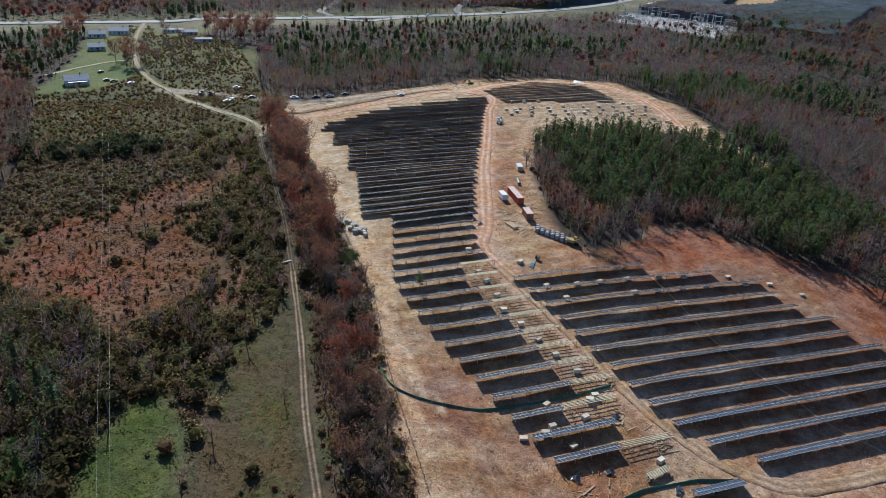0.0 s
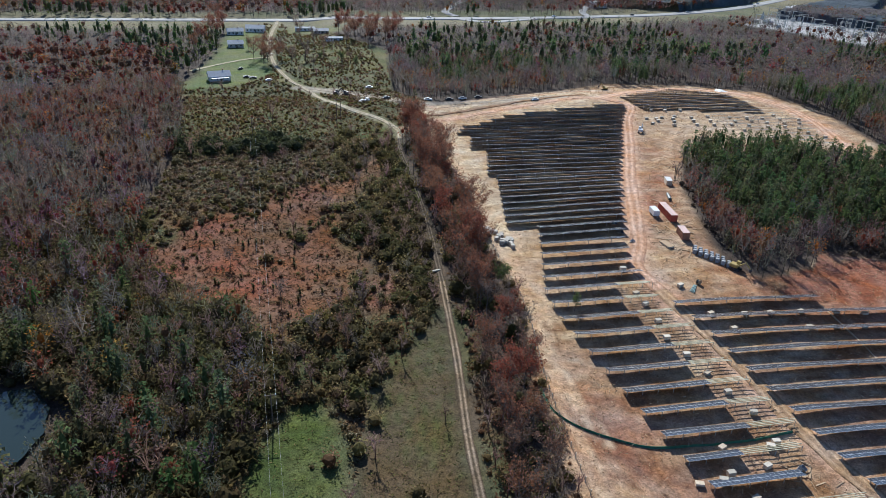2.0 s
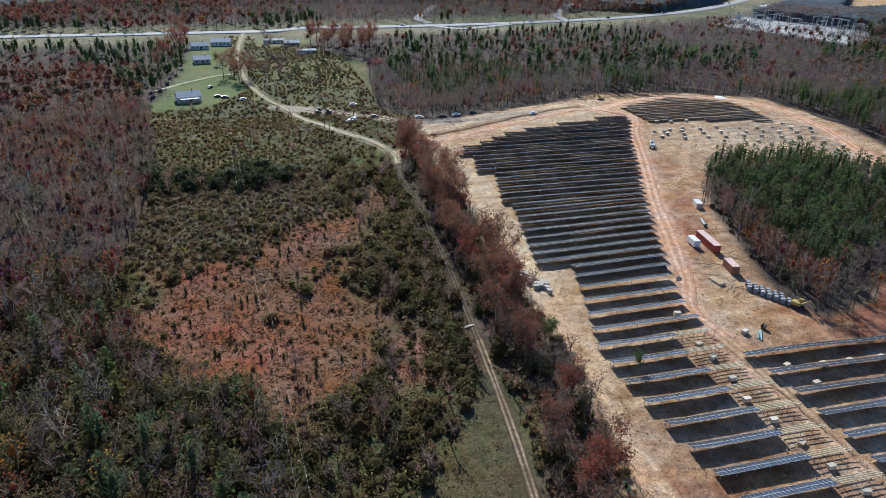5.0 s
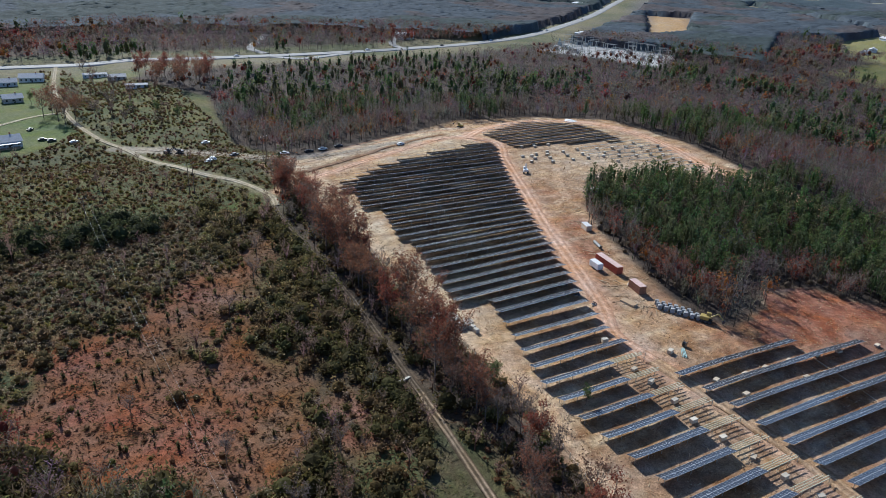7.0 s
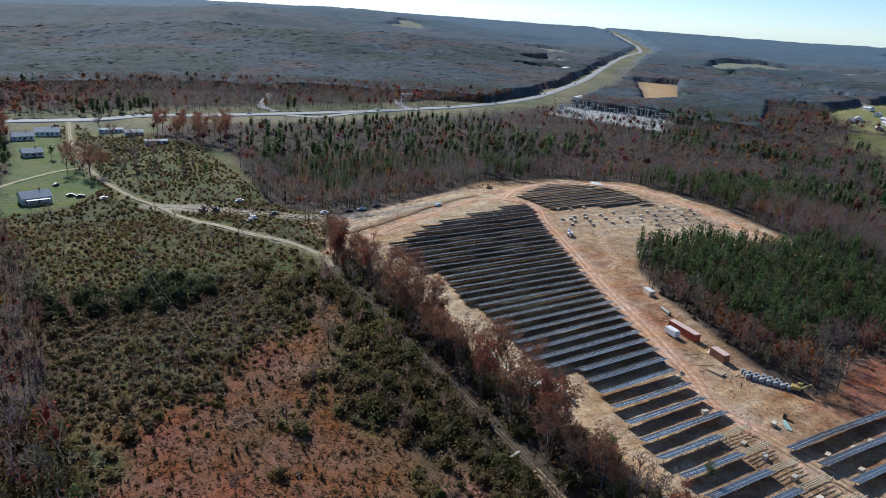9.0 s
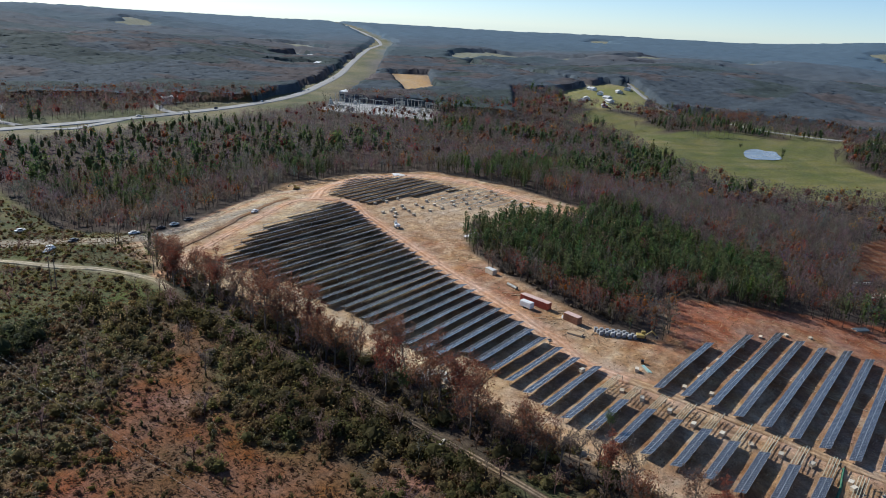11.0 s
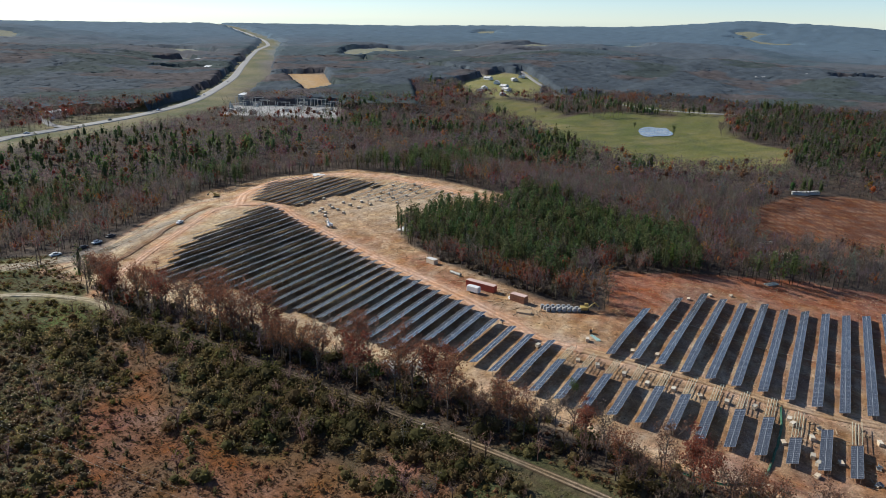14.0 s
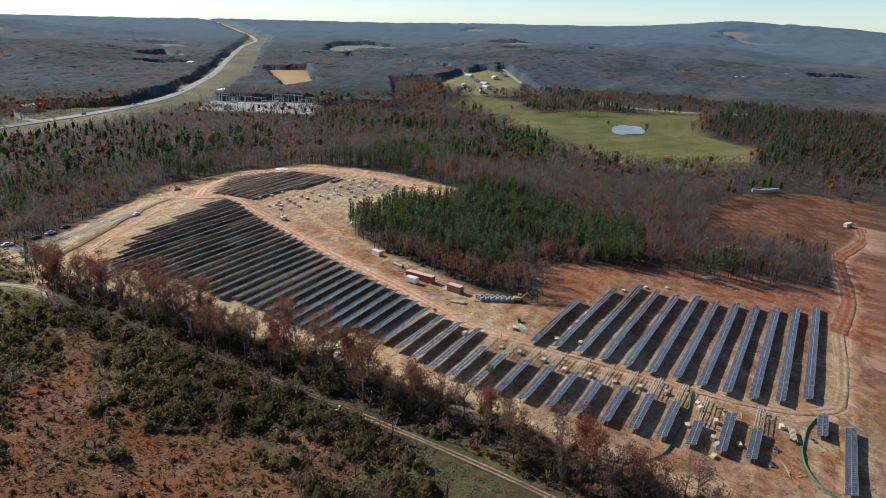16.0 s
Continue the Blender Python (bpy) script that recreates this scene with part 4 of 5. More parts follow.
tufts("grass", 1.1, lambda x, y: (inside(x, y, STRIP) | inside(x, y, GREEN_PATCH)) & (reach(x, y, LANE) > 2), ((0.1, 0.105, 0.036), (0.15, 0.108, 0.052), (0.11, 0.12, 0.038)), 0.34, 600, "rough green and brown meadow grass tufts", 0.8)
tufts("weeds", 1.3, lambda x, y: inside(x, y, SHRUBS) & ~inside(x, y, STRIP) & ~inside(x, y, GREEN_PATCH) & (reach(x, y, LANE) > 2.5) & (reach(x, y, LANE_NORTH) > 3), ((0.14, 0.07, 0.036), (0.08, 0.06, 0.03), (0.15, 0.092, 0.05), (0.1, 0.06, 0.032)), 0.6, 650, "dry rust-brown weeds among the shrubs", 0.75)
tufts("straw", 1.6, lambda x, y: inside(x, y, FARM) & (reach(x, y, SITE_ROAD) > 3) & (reach(x, y, PERIM_ROAD) > 5), ((0.54, 0.43, 0.28), (0.27, 0.165, 0.095), (0.5, 0.38, 0.23), (0.36, 0.24, 0.145)), 0.34, 700, "straw mulch and wood chips strewn over clay", 0.7)


def hedgerow():
    x = np.concatenate([np.linspace(-66, -12, 46), np.linspace(-30, -14, 10)])
    rng = np.random.default_rng(77)
    y = 334 + 0.12 * x + rng.normal(0, 5, len(x))
    x = x + rng.normal(0, 2, len(x))
    y[46:] = 322 + rng.normal(0, 5, 10)
    s, tint = rng.uniform(0.5, 1.1, len(x)), rng.uniform(0.6, 1.1, (len(x), 1)) * np.ones((1, 3))
    scatter("hedgerow", [(shrub(72, 6.5, (0.062, 0.07, 0.03), None, 140), x[::2], y[::2], s[::2], tint[::2]), (shrub(71, 5.5, (0.068, 0.074, 0.034), None, 130), x[1::2], y[1::2], s[1::2], tint[1::2])], "dark green cedars in a ragged hedgerow", "hedge")


hedgerow()


# ---- trees that stand alone ----
def tree_meshes(seed, h, leaf_colour, leaves):
    """Trunk with limbs, and a crown of twigs and leaves."""
    rng, t, c = np.random.default_rng(seed), Heap(), Heap()
    lean = rng.normal(size=2) * 0.03 * h
    spine = [np.array((lean[0] * q * q, lean[1] * q * q, h * q)) for q in (0, 0.25, 0.5, 0.72)]
    r = 0.018 * h
    for a, b, k in zip(spine, spine[1:], (1, 0.8, 0.6)):
        t.add(*bough(a, b, r * k, r * (k - 0.22)), (1, 1, 1))
    for i in range(13):
        q = rng.uniform(0.25, 0.72)
        a = np.array((lean[0] * q * q, lean[1] * q * q, h * q))
        u = rng.uniform(0, 6.28)
        out = h * rng.uniform(0.15, 0.31)
        b = a + np.array((math.cos(u) * out, math.sin(u) * out, out * rng.uniform(0.7, 1.5)))
        t.add(*bough(a, b, r * 0.42, r * 0.16), (1, 1, 1))
        for _ in range(5):
            k = a + (b - a) * rng.uniform(0.35, 1)
            e = k + rng.normal(size=3) * h * 0.055 + (0, 0, h * rng.uniform(0.05, 0.12))
            t.add(*bough(k, e, r * 0.16, r * 0.05), (1, 1, 1))
            for _ in range(5):
                g = k + (e - k) * rng.uniform(0.4, 1)
                f = g + rng.normal(size=3) * h * 0.035 + (0, 0, h * 0.03)
                c.tri(sliver(g, f, 0.035, rng), TWIG * rng.uniform(0.7, 1.3))
                for _ in range(leaves):
                    c.leaf(f + rng.normal(size=3) * h * 0.025, rng.uniform(0.18, 0.36), rng, np.array(leaf_colour) * rng.uniform(0.7, 1.4))
    V, F, _ = t.done()
    W, G, C = c.done()
    return mesh_np("trunk", V, F, [BARK], None, None, True), mesh_np("crown", W, G, [LEAVES], None, C)


def tree_line():
    kinds = []
    for i, (h, col, leaves, label) in enumerate((
            (14.0, (0.21, 0.068, 0.042), 5, "tall red-leaved oak beside the gravel lane"), (13.0, (0.21, 0.1, 0.055), 3, "half-bare oak tree with rust-brown leaves"),
            (12.0, (0.19, 0.105, 0.07), 2, "nearly bare grey-brown tree with few leaves"), (15.0, (0.2, 0.085, 0.05), 4, "tall oak with thin russet leaves"),
            (11.0, (0.16, 0.12, 0.1), 1, "bare grey tree beside the lane"), (9.0, (0.09, 0.12, 0.04), 3, "small green-leaved tree beside the lane"))):
        trunk, crown = tree_meshes(500 + i, h, col, leaves)
        base = thing("tree", label, "tree", group="trees along the lane")
        for nm, me in (("trunk", trunk), ("crown", crown)):
            new(nm, me).parent = base
        kinds.append(base)
    rng = np.random.default_rng(11)
    first = set()
    # (y, offset from the farm's edge towards the lane, kind)
    for k in range(70):
        y = 98 + k * 3.65 + rng.uniform(-1, 1)
        lo, hi = np.interp(y, (60, 124, 195, 260, 340), (17, 23, 30, 34, 37)), np.interp(y, (95, 137, 172, 207, 258, 350), (32, 37, 42, 43, 46, 48))
        x = rng.uniform(lo, hi)
        dark = 0.5 if 200 < y < 345 else 0.1
        u = rng.uniform()
        i = 0 if u < dark * 0.55 else 3 if u < dark else 1 if u < (0.72 if y > 200 else 0.25) else 2 if u < (0.88 if y > 200 else 0.6) else 4 if u < 0.97 else 5
        m = on_ground(x, y, rng.uniform(0, 360), -0.1) @ Matrix.Diagonal((*([rng.uniform(0.9, 1.3) * (1.0 if y > 195 else 0.85)] * 3), 1))
        if i not in first:
            first.add(i)
            kinds[i].matrix_world = m
        else:
            ob = copy_thing(kinds[i], m)
            ob.matrix_world = m
    return kinds


TREES = tree_line()


# ---- solar tables ----
TILT_T, MOD_W, MOD_L = radians(17), 1.0, 1.42
STEEP = radians(16.5)
RISE, DEPTH = math.sin(TILT_T), math.cos(TILT_T)


def module_arrays():
    """One framed module, flat, its middle at the origin: frame round a sunken pane."""
    a, b, c, d, f = MOD_W / 2 - 0.002, MOD_L / 2 - 0.002, MOD_W / 2 - 0.022, MOD_L / 2 - 0.035, 0.02
    V = [(-a, -b, -f), (a, -b, -f), (a, b, -f), (-a, b, -f), (-a, -b, f), (a, -b, f), (a, b, f), (-a, b, f), (-c, -d, f), (c, -d, f), (c, d, f), (-c, d, f)]
    F = [(0, 3, 2, 1), (0, 1, 5, 4), (1, 2, 6, 5), (2, 3, 7, 6), (3, 0, 4, 7), (4, 5, 9, 8), (5, 6, 10, 9), (6, 7, 11, 10), (7, 4, 8, 11), (8, 9, 10, 11)]
    return np.array(V), np.array(F), np.array([2] + [0] * 8 + [1])


MV, MF, MI = module_arrays()


def with_uv(me, count):
    uv = me.uv_layers.new(name="UVMap")
    one = np.zeros((40, 2), np.float32)
    one[36:] = [(0, 0), (1, 0), (1, 1), (0, 1)]
    uv.data.foreach_set("uv", np.tile(one, (count, 1)).ravel())
    return me


BACKSHEET = surface("backsheet", (0.3, 0.3, 0.31), (0.42, 0.42, 0.43), 1.0, 0.7)
MODULE = with_uv(mesh_np("module", MV, MF, [FRAME, GLASS, BACKSHEET], MI), 1)


def bar_mesh(name, sx, sy, sz, mat):
    me = bpy.data.meshes.new(name)
    boxed(0, 0, 0, sx, sy, sz).to_mesh(me)
    me.materials.append(mat)
    return me


POST = bar_mesh("post", 0.12, 0.12, 1.0, STEEL)
PURLIN = bar_mesh("purlin", 1.0, 0.09, 0.12, STEEL)
RAILBAR = bar_mesh("rail", 1.0, 0.14, 0.14, RAIL)


def row_height(x, y):
    """Height of a table's lower edge: the ground with the installers' unevenness; lower for the steep tables of the slope."""
    return H(x, y) + 1.05 + 0.15 * smooth(184, 196, y) - 0.4 * (y > 212) + 0.45 * (vn(x, y * 3, 17, 51) - 0.5)


def slot(x, y, tier, tilt, long):
    """Pose of a module at x along the row whose high edge runs at y."""
    z0, z1 = row_height(x - 0.5, y), row_height(x + 0.5, y)
    up = (tier + 0.5) * (long + 0.008)
    lean = math.atan2(float(z1 - z0), 1.0)
    reachy = 2 * (long + 0.008) * math.cos(tilt)
    m = Matrix.Translation((x, y + reachy - up * math.cos(tilt), float(z0 + z1) / 2 + up * math.sin(tilt)))
    return m @ Matrix.Rotation(-lean, 4, "Y") @ Matrix.Rotation(-tilt, 4, "X") @ Matrix.Diagonal((1, long / MOD_L, 1, 1))


def piece(name, me, m, parent, label=""):
    ob = new(name, me)
    ob.parent = parent
    ob.matrix_basis = m
    return tagged(ob, label) if label else ob


def span(me_name, me, a, b, parent, label=""):
    """A unit bar stretched from a to b."""
    a, b = Vector(a), Vector(b)
    d = b - a
    m = Matrix.Translation((a + b) / 2) @ d.to_track_quat("X", "Z").to_matrix().to_4x4() @ Matrix.Diagonal((d.length, 1, 1, 1))
    return piece(me_name, me, m, parent, label)


def solar_row(y, x0, x1, single, group, rails=0.0, label="long row of blue solar modules on steel posts", tilt=TILT_T, long=MOD_L):
    n = int((x1 - x0) / 1.004)
    top = thing("solar_table", label, "solar panels", pose(0, 0, 0), group)
    slots = [slot(x0 + 0.502 + i * 1.004, y, j, tilt, long) for i in range(n) for j in (0, 1)]
    if single:
        for m in slots:
            piece("module", MODULE, m, top)
    else:
        M = np.array([[list(r) for r in m] for m in slots])
        P = np.einsum("kij,vj->kvi", M[:, :3, :3], MV) + M[:, None, :3, 3]
        F = (MF[None] + (np.arange(len(slots)) * len(MV))[:, None, None]).reshape(-1, 4)
        me = with_uv(mesh_np("module_deck", P.reshape(-1, 3), F, [FRAME, GLASS, BACKSHEET], np.tile(MI, len(slots))), len(slots))
        piece("module_deck", me, Matrix(), top)
    gap = 4.0 if single else 8.0
    deep = 2 * (long + 0.008) * math.cos(tilt)
    for i in range(int((x1 - x0 - 0.8) / gap) + 1):
        x = x0 + 0.5 + i * gap
        for q, hgt in ((0.25, 0.3), (0.8, 0.97)) if single else ((0.55, 0.66),):
            yy = y + deep * (1 - q)
            z0, z1 = float(H(x, yy)) - 0.4, float(row_height(x, y)) + q * 2 * long * math.sin(tilt) - 0.03
            piece("post", POST, Matrix.Translation((x, yy, (z0 + z1) / 2)) @ Matrix.Diagonal((1, 1, z1 - z0, 1)), top)
    if rails:
        xe = x1 + rails
        for q in (0.1, 0.38, 0.62, 0.9):
            up = q * 2 * MOD_L
            yy = y + deep - up * DEPTH
            dx = 0.8 * math.sin(17 * q + y)
            span("rail", RAILBAR, (x1 - 0.3, yy, float(row_height(x1, y)) + up * RISE), (xe + dx, yy, float(row_height(xe, y)) + up * RISE), top, "bare galvanised rail")
        for k in range(int(rails / 3.2) + 1):
            x = x1 + 1.2 + k * 3.2
            for q in (0.2, 0.82):
                yy = y + deep * (1 - q)
                z0, z1 = float(H(x, yy)) - 0.4, float(row_height(x, y)) + q * 2 * MOD_L * RISE
                piece("post", POST, Matrix.Translation((x, yy, (z0 + z1) / 2)) @ Matrix.Diagonal((1, 1, z1 - z0, 1)), top)
    return top


PITCH = 7.1
# the short front tables: left end, right end, length of bare rails
FRONT = ((67.6, 84.5, 12.5), (65.7, 86.8, 0), (63.7, 77.2, 14), (61.9, 83.6, 11), (60.4, 82.2, 10.5), (58.9, 81.0, 10), (57.3, 80.0, 10), (55.7, 79.0, 10), (54.4, 77.3, 10), (53.6, 76.2, 9.5), (53.2, 75.2, 9.5), (53.5, 75.6, 10), (55.4, 86.6, 0))
for k, (a, b, bare) in enumerate(FRONT):
    solar_row(100.2 + PITCH * k, a, b, True, "front solar tables", bare, "short solar table with bare rails at one end" if bare else "short table of blue solar modules")
solar_row(84.6, 92.4, 106, True, "front solar tables", 0, "short table of blue solar modules")
solar_row(77.5, 68, 104, True, "front solar tables", 0, "table of blue solar modules")
for k in range(13, 46):
    y = 100.2 + PITCH * k if k < 16 else 212.9 + 5.6 * (k - 16)
    left = 57.3 + (y - 192) * 0.3 if y < 224 else 56 + (y - 227) * 0.2 if y < 272 else 62 + (y - 274) * 0.25 if y < 303 else 62.5 + (y - 306) * 0.25 if y < 326 else 60.2 + (y - 327) * 0.5 if y < 342 else np.interp(y, (342, 358, 366, 376), (70, 92, 110, 152))
    right = np.interp(y, (192, 204, 226, 256, 303, 340, 366, 376), (86.5, 90.5, 99.5, 112.5, 134, 151, 165, 168))
    solar_row(y, float(left), float(right), False, "solar rows on the slope", tilt=STEEP if k > 15 else TILT_T, long=2.0 if k > 15 else MOD_L)
# the large block across the site road
BLOCK = ((88.0, 134.4), (90.0, 156.8), (91.7, 171.0), (92.7, 171.0), (93.5, 172.8), (94.6, 179.8), (96.4, 179.1), (97.4, 184.0), (98.6, 189.1), (100.8, 194.6), (104.8, 201.4), (113.4, 212.0))
for k, (a, b) in enumerate(BLOCK):
    solar_row(167.3 - 7.12 * k, a, b, k > 8, "solar rows across the road")
# the hilltop block beyond the bend
for k in range(13):
    y = 352 + 5.6 * k
    solar_row(y, float(np.interp(y, (352, 355, 358, 363, 393, 413, 421), (228, 214, 202, 173.5, 172.5, 206, 218))), float(np.interp(y, (352, 372, 395, 402, 413, 421), (240, 243, 240, 236, 229, 224))), False, "hilltop solar rows", tilt=radians(14), long=1.85)


# bare racking that waits for its modules, on the pale top of the hill
def bare_row(y, x0, x1):
    top = thing("bare_racking", "bare galvanised racking rails waiting for solar modules", "rails", pose(0, 0, 0), "bare racking rows")
    for q in (0.15, 0.5, 0.85):
        up = q * 2 * MOD_L
        yy = y + 3 - up * DEPTH
        n = max(1, int((x1 - x0) / 12))
        xs = np.linspace(x0, x1, n + 1)
        for a, b in zip(xs, xs[1:]):
            span("rail", PURLIN, (a, yy, float(row_height(a, y)) + up * RISE), (b, yy, float(row_height(b, y)) + up * RISE), top)
    for x in np.arange(x0 + 1, x1, 6.0):
        z0, z1 = float(H(x, y + 1.5)) - 0.4, float(row_height(x, y)) + MOD_L * RISE
        piece("post", POST, Matrix.Translation((x, y + 1.5, (z0 + z1) / 2)) @ Matrix.Diagonal((1, 1, z1 - z0, 1)), top)


for k, (a, b) in enumerate(((204, 249), (202, 251), (200, 251), (202, 250), (206, 248), (211, 246), (216, 244), (220, 242), (223, 241), (226, 240))):
    bare_row(345.5 - 5.6 * k, a, b)


# ---- crates and stacks of modules ----
CRATE_MESH = {}


def unit(name, bm, mat):
    me = bpy.data.meshes.new(name)
    bm.to_mesh(me)
    bm.free()
    me.materials.append(mat)
    return me


def pallet_bm(w, d):
    return boxed(0, 0, 0.07, w, d, 0.14, bevel=0.02)


CRATE_MESH["pallet"] = unit("pallet", pallet_bm(1.9, 1.2), PALLET)
CRATE_MESH["carton"] = unit("carton", boxed(0, 0, 0.59, 1.75, 1.1, 0.9, bevel=0.03), CARD)
CRATE_MESH["low"] = unit("carton", boxed(0, 0, 0.4, 1.75, 1.1, 0.5, bevel=0.03), CARD)
_lid = boxed(0, 0, 1.07, 1.82, 1.16, 0.06, bevel=0.02)
CRATE_MESH["lid"] = unit("lid", _lid, LIDCARD)
CRATE_MESH["lowlid"] = unit("lid", boxed(0, 0, 0.68, 1.82, 1.16, 0.06, bevel=0.02), CARD)


def crate(x, y, rz, tall, group):
    top = thing("module_crate", "cardboard module crate with pale lid on a pallet" if tall else "low half-emptied carton of modules on a pallet", "crate", on_ground(x, y, rz, -0.02), group)
    piece("pallet", CRATE_MESH["pallet"], Matrix(), top)
    piece("carton", CRATE_MESH["carton" if tall else "low"], Matrix(), top, "tan cardboard carton")
    piece("lid", CRATE_MESH["lid" if tall else "lowlid"], Matrix(), top, "pale lid")


_rng = random.Random(4)
for x, y in ((87, 127), (87, 118), (85, 117), (74, 118.4), (81, 112), (72, 111.4), (69.5, 110), (64, 110), (74, 105), (91, 96), (82, 189.6), (80, 176), (80, 170), (80, 162), (79, 155), (81, 148), (83, 141), (84.5, 134)):
    crate(x, y, _rng.uniform(-30, 30), _rng.random() < 0.7, "crates among the front tables")
for x, y in ((97, 164), (107, 163), (115, 163), (125, 163), (136, 162), (145, 161), (161, 159), (123, 156), (131, 155.4), (140, 155), (149, 155), (164, 154), (173, 153), (100, 157), (180, 146)):
    crate(x, y, _rng.uniform(-20, 20), False, "cartons among the long rows")
HILL_CRATES = ((177, 362), (186, 364), (184, 360), (193, 360), (176, 348), (172, 346), (184, 349), (181, 345), (179, 340), (171, 342), (192, 346), (190, 340), (188, 333), (202, 347), (199, 339), (197, 332), (213, 344), (207, 332), (212, 337), (222, 342), (215, 329), (221, 336), (230, 340), (228, 333), (224, 326), (240, 345), (239, 338), (237, 331), (233, 325), (249, 336), (245, 330), (239, 322), (239, 315), (243, 307), (208, 322), (176, 334), (166, 338), (167, 347))
for x, y in HILL_CRATES:
    crate(x, y, _rng.uniform(-15, 15), True, "crates on the hilltop")


def module_stack(x, y, rz, tip):
    top = thing("module_stack", "loose stack of blue solar modules leaning on a pallet", "solar panels", on_ground(x, y, rz), "loose module stacks")
    piece("pallet", CRATE_MESH["pallet"], Matrix(), top)
    for k in range(4):
        piece("module", MODULE, Matrix.Translation((0.04 * k, 0, 0.22 + 0.05 * k)) @ Matrix.Rotation(radians(90), 4, "Z"), top)
    piece("module", MODULE, Matrix.Translation((0.6, -0.5, 0.55)) @ Matrix.Rotation(radians(tip), 4, "X"), top)


for x, y, rz in ((88, 110.5, 30), (70, 97, -25), (78, 96.6, 10), (90, 88, 60), (97, 86, 10), (92, 214, 5), (93, 207, 60), (92.5, 221, 20)):
    module_stack(x, y, rz, 28)

# ---- stacks near the trees and the storage yard ----


def rough_block(seed, sx, sy, sz, mat):
    rng, bm = random.Random(seed), boxed(0, 0, sz / 2, sx, sy, sz, bevel=0.12)
    for v in bm.verts:
        v.co += Vector((rng.uniform(-0.08, 0.08), rng.uniform(-0.08, 0.08), rng.uniform(-0.06, 0.06)))
    return unit("block", bm, mat)


BALES = [rough_block(i, 1.7, 1.3, 1.25, STONE) for i in range(4)]
for k in range(34):
    q, s = _rng.uniform(-1, 1), _rng.uniform(-1, 1)
    x, y = 50 + 4.2 * q * 0.9 + 1.2 * s, 216.5 - 5.5 * q + 2.6 * s
    ob = new("wrapped_bale", BALES[k % 4])
    ob.matrix_world = on_ground(x, y, _rng.uniform(0, 180), -0.06)
    tagged(ob, "pale wrapped bale in a loose dump heap", "bale", "dumped bales")
for k in range(3):
    ob = new("wrapped_bale", BALES[k])
    ob.matrix_world = on_ground(43.5 + 0.8 * k, 217 + 1.6 * k, 30 * k, -0.06)
    tagged(ob, "pale wrapped bale beside the trees", "bale", "dumped bales")
TOTES = [rough_block(10 + i, 1.15, 1.15, 1.5, GREYPLASTIC) for i in range(3)]
for k in range(20):
    i, j = divmod(k, 3)
    ob = new("wrapped_tote", TOTES[k % 3])
    ob.matrix_world = on_ground(110.5 + 1.1 * i + 0.75 * j, 198.5 - 1.55 * i + 1.35 * j - 1.2, 40 + _rng.uniform(-8, 8), -0.05)
    tagged(ob, "grey shrink-wrapped tote in a double row", "tote", "wrapped totes")


def container(x, y, rz, length, mat, label, roof_mat):
    top = thing("shipping_container", label, "container", on_ground(x, y, rz))
    w, h = 2.44, 2.6
    bm = bmesh.new()
    for s in (-1, 1):
        box(bm, 0, s * (w / 2 - 0.04), h / 2 + 0.1, length, 0.04, h - 0.2)
        for k in range(int(length / 0.28)):
            box(bm, -length / 2 + 0.16 + k * 0.28, s * (w / 2 - 0.01), h / 2 + 0.1, 0.13, 0.05, h - 0.25)
    box(bm, -length / 2 + 0.03, 0, h / 2 + 0.1, 0.05, w - 0.06, h - 0.2)
    part("shell", bm, mat, top)
    part("roof", boxed(0, 0, h + 0.04, length, w, 0.06, bevel=0.02), roof_mat, top, "dusty faded roof")
    part("floor_frame", boxed(0, 0, 0.1, length, w, 0.18), RUST, top)
    for s in (-1, 1):
        d = part("door", boxed(length / 2 - 0.03, s * w / 4, h / 2 + 0.1, 0.06, w / 2 - 0.06, h - 0.25, bevel=0.01), mat, top)
        bm = bmesh.new()
        for o in (-0.25, 0.25):
            rod(bm, (length / 2 + 0.03, s * w / 4 + o, 0.3), (length / 2 + 0.03, s * w / 4 + o, h - 0.1), 0.025)
        part("lock_bar", bm, STEEL, d, "steel lock bars")
    return top


FADED = surface("faded_roof", (0.5, 0.34, 0.3), (0.66, 0.5, 0.44), 0.8, 0.7)
container(115.4, 225.6, 83.6, 12.2, REDSTEEL, "long red shipping container with faded roof", FADED)
container(112.6, 209.2, 80, 6.1, RUST, "short rust-brown shipping container", FADED)


def trailer(x, y, rz):
    top = thing("box_trailer", "white enclosed box trailer beside the red container", "trailer", on_ground(x, y, rz))
    part("body", boxed(0, 0, 1.45, 4.8, 2.2, 2.0, bevel=0.08), WHITEPAINT, top)
    part("roof", boxed(0, 0, 2.48, 4.7, 2.1, 0.08, bevel=0.03), WHITEPAINT, top)
    part("rear_door", boxed(2.42, 0, 1.45, 0.05, 1.9, 1.8, bevel=0.01), WHITEPAINT, top)
    for s in (-1, 1):
        for k in (-0.45, 0.45):
            part("wheel", rod(bmesh.new(), (k, s * 0.95, 0.35), (k, s * 1.15, 0.35), 0.35, n=14), RUBBER, top)
    part("tow_bar", rod(bmesh.new(), (-2.4, 0, 0.5), (-3.5, 0, 0.5), 0.06), STEEL, top)


trailer(110.6, 226.4, 84)


def storage_box(x, y, rz, sx, sy, sz):
    top = thing("storage_crate", "tan timber storage crate with white lid", "crate", on_ground(x, y, rz))
    bm = boxed(0, 0, sz / 2, sx, sy, sz, bevel=0.04)
    part("case", bm, CARD, top)
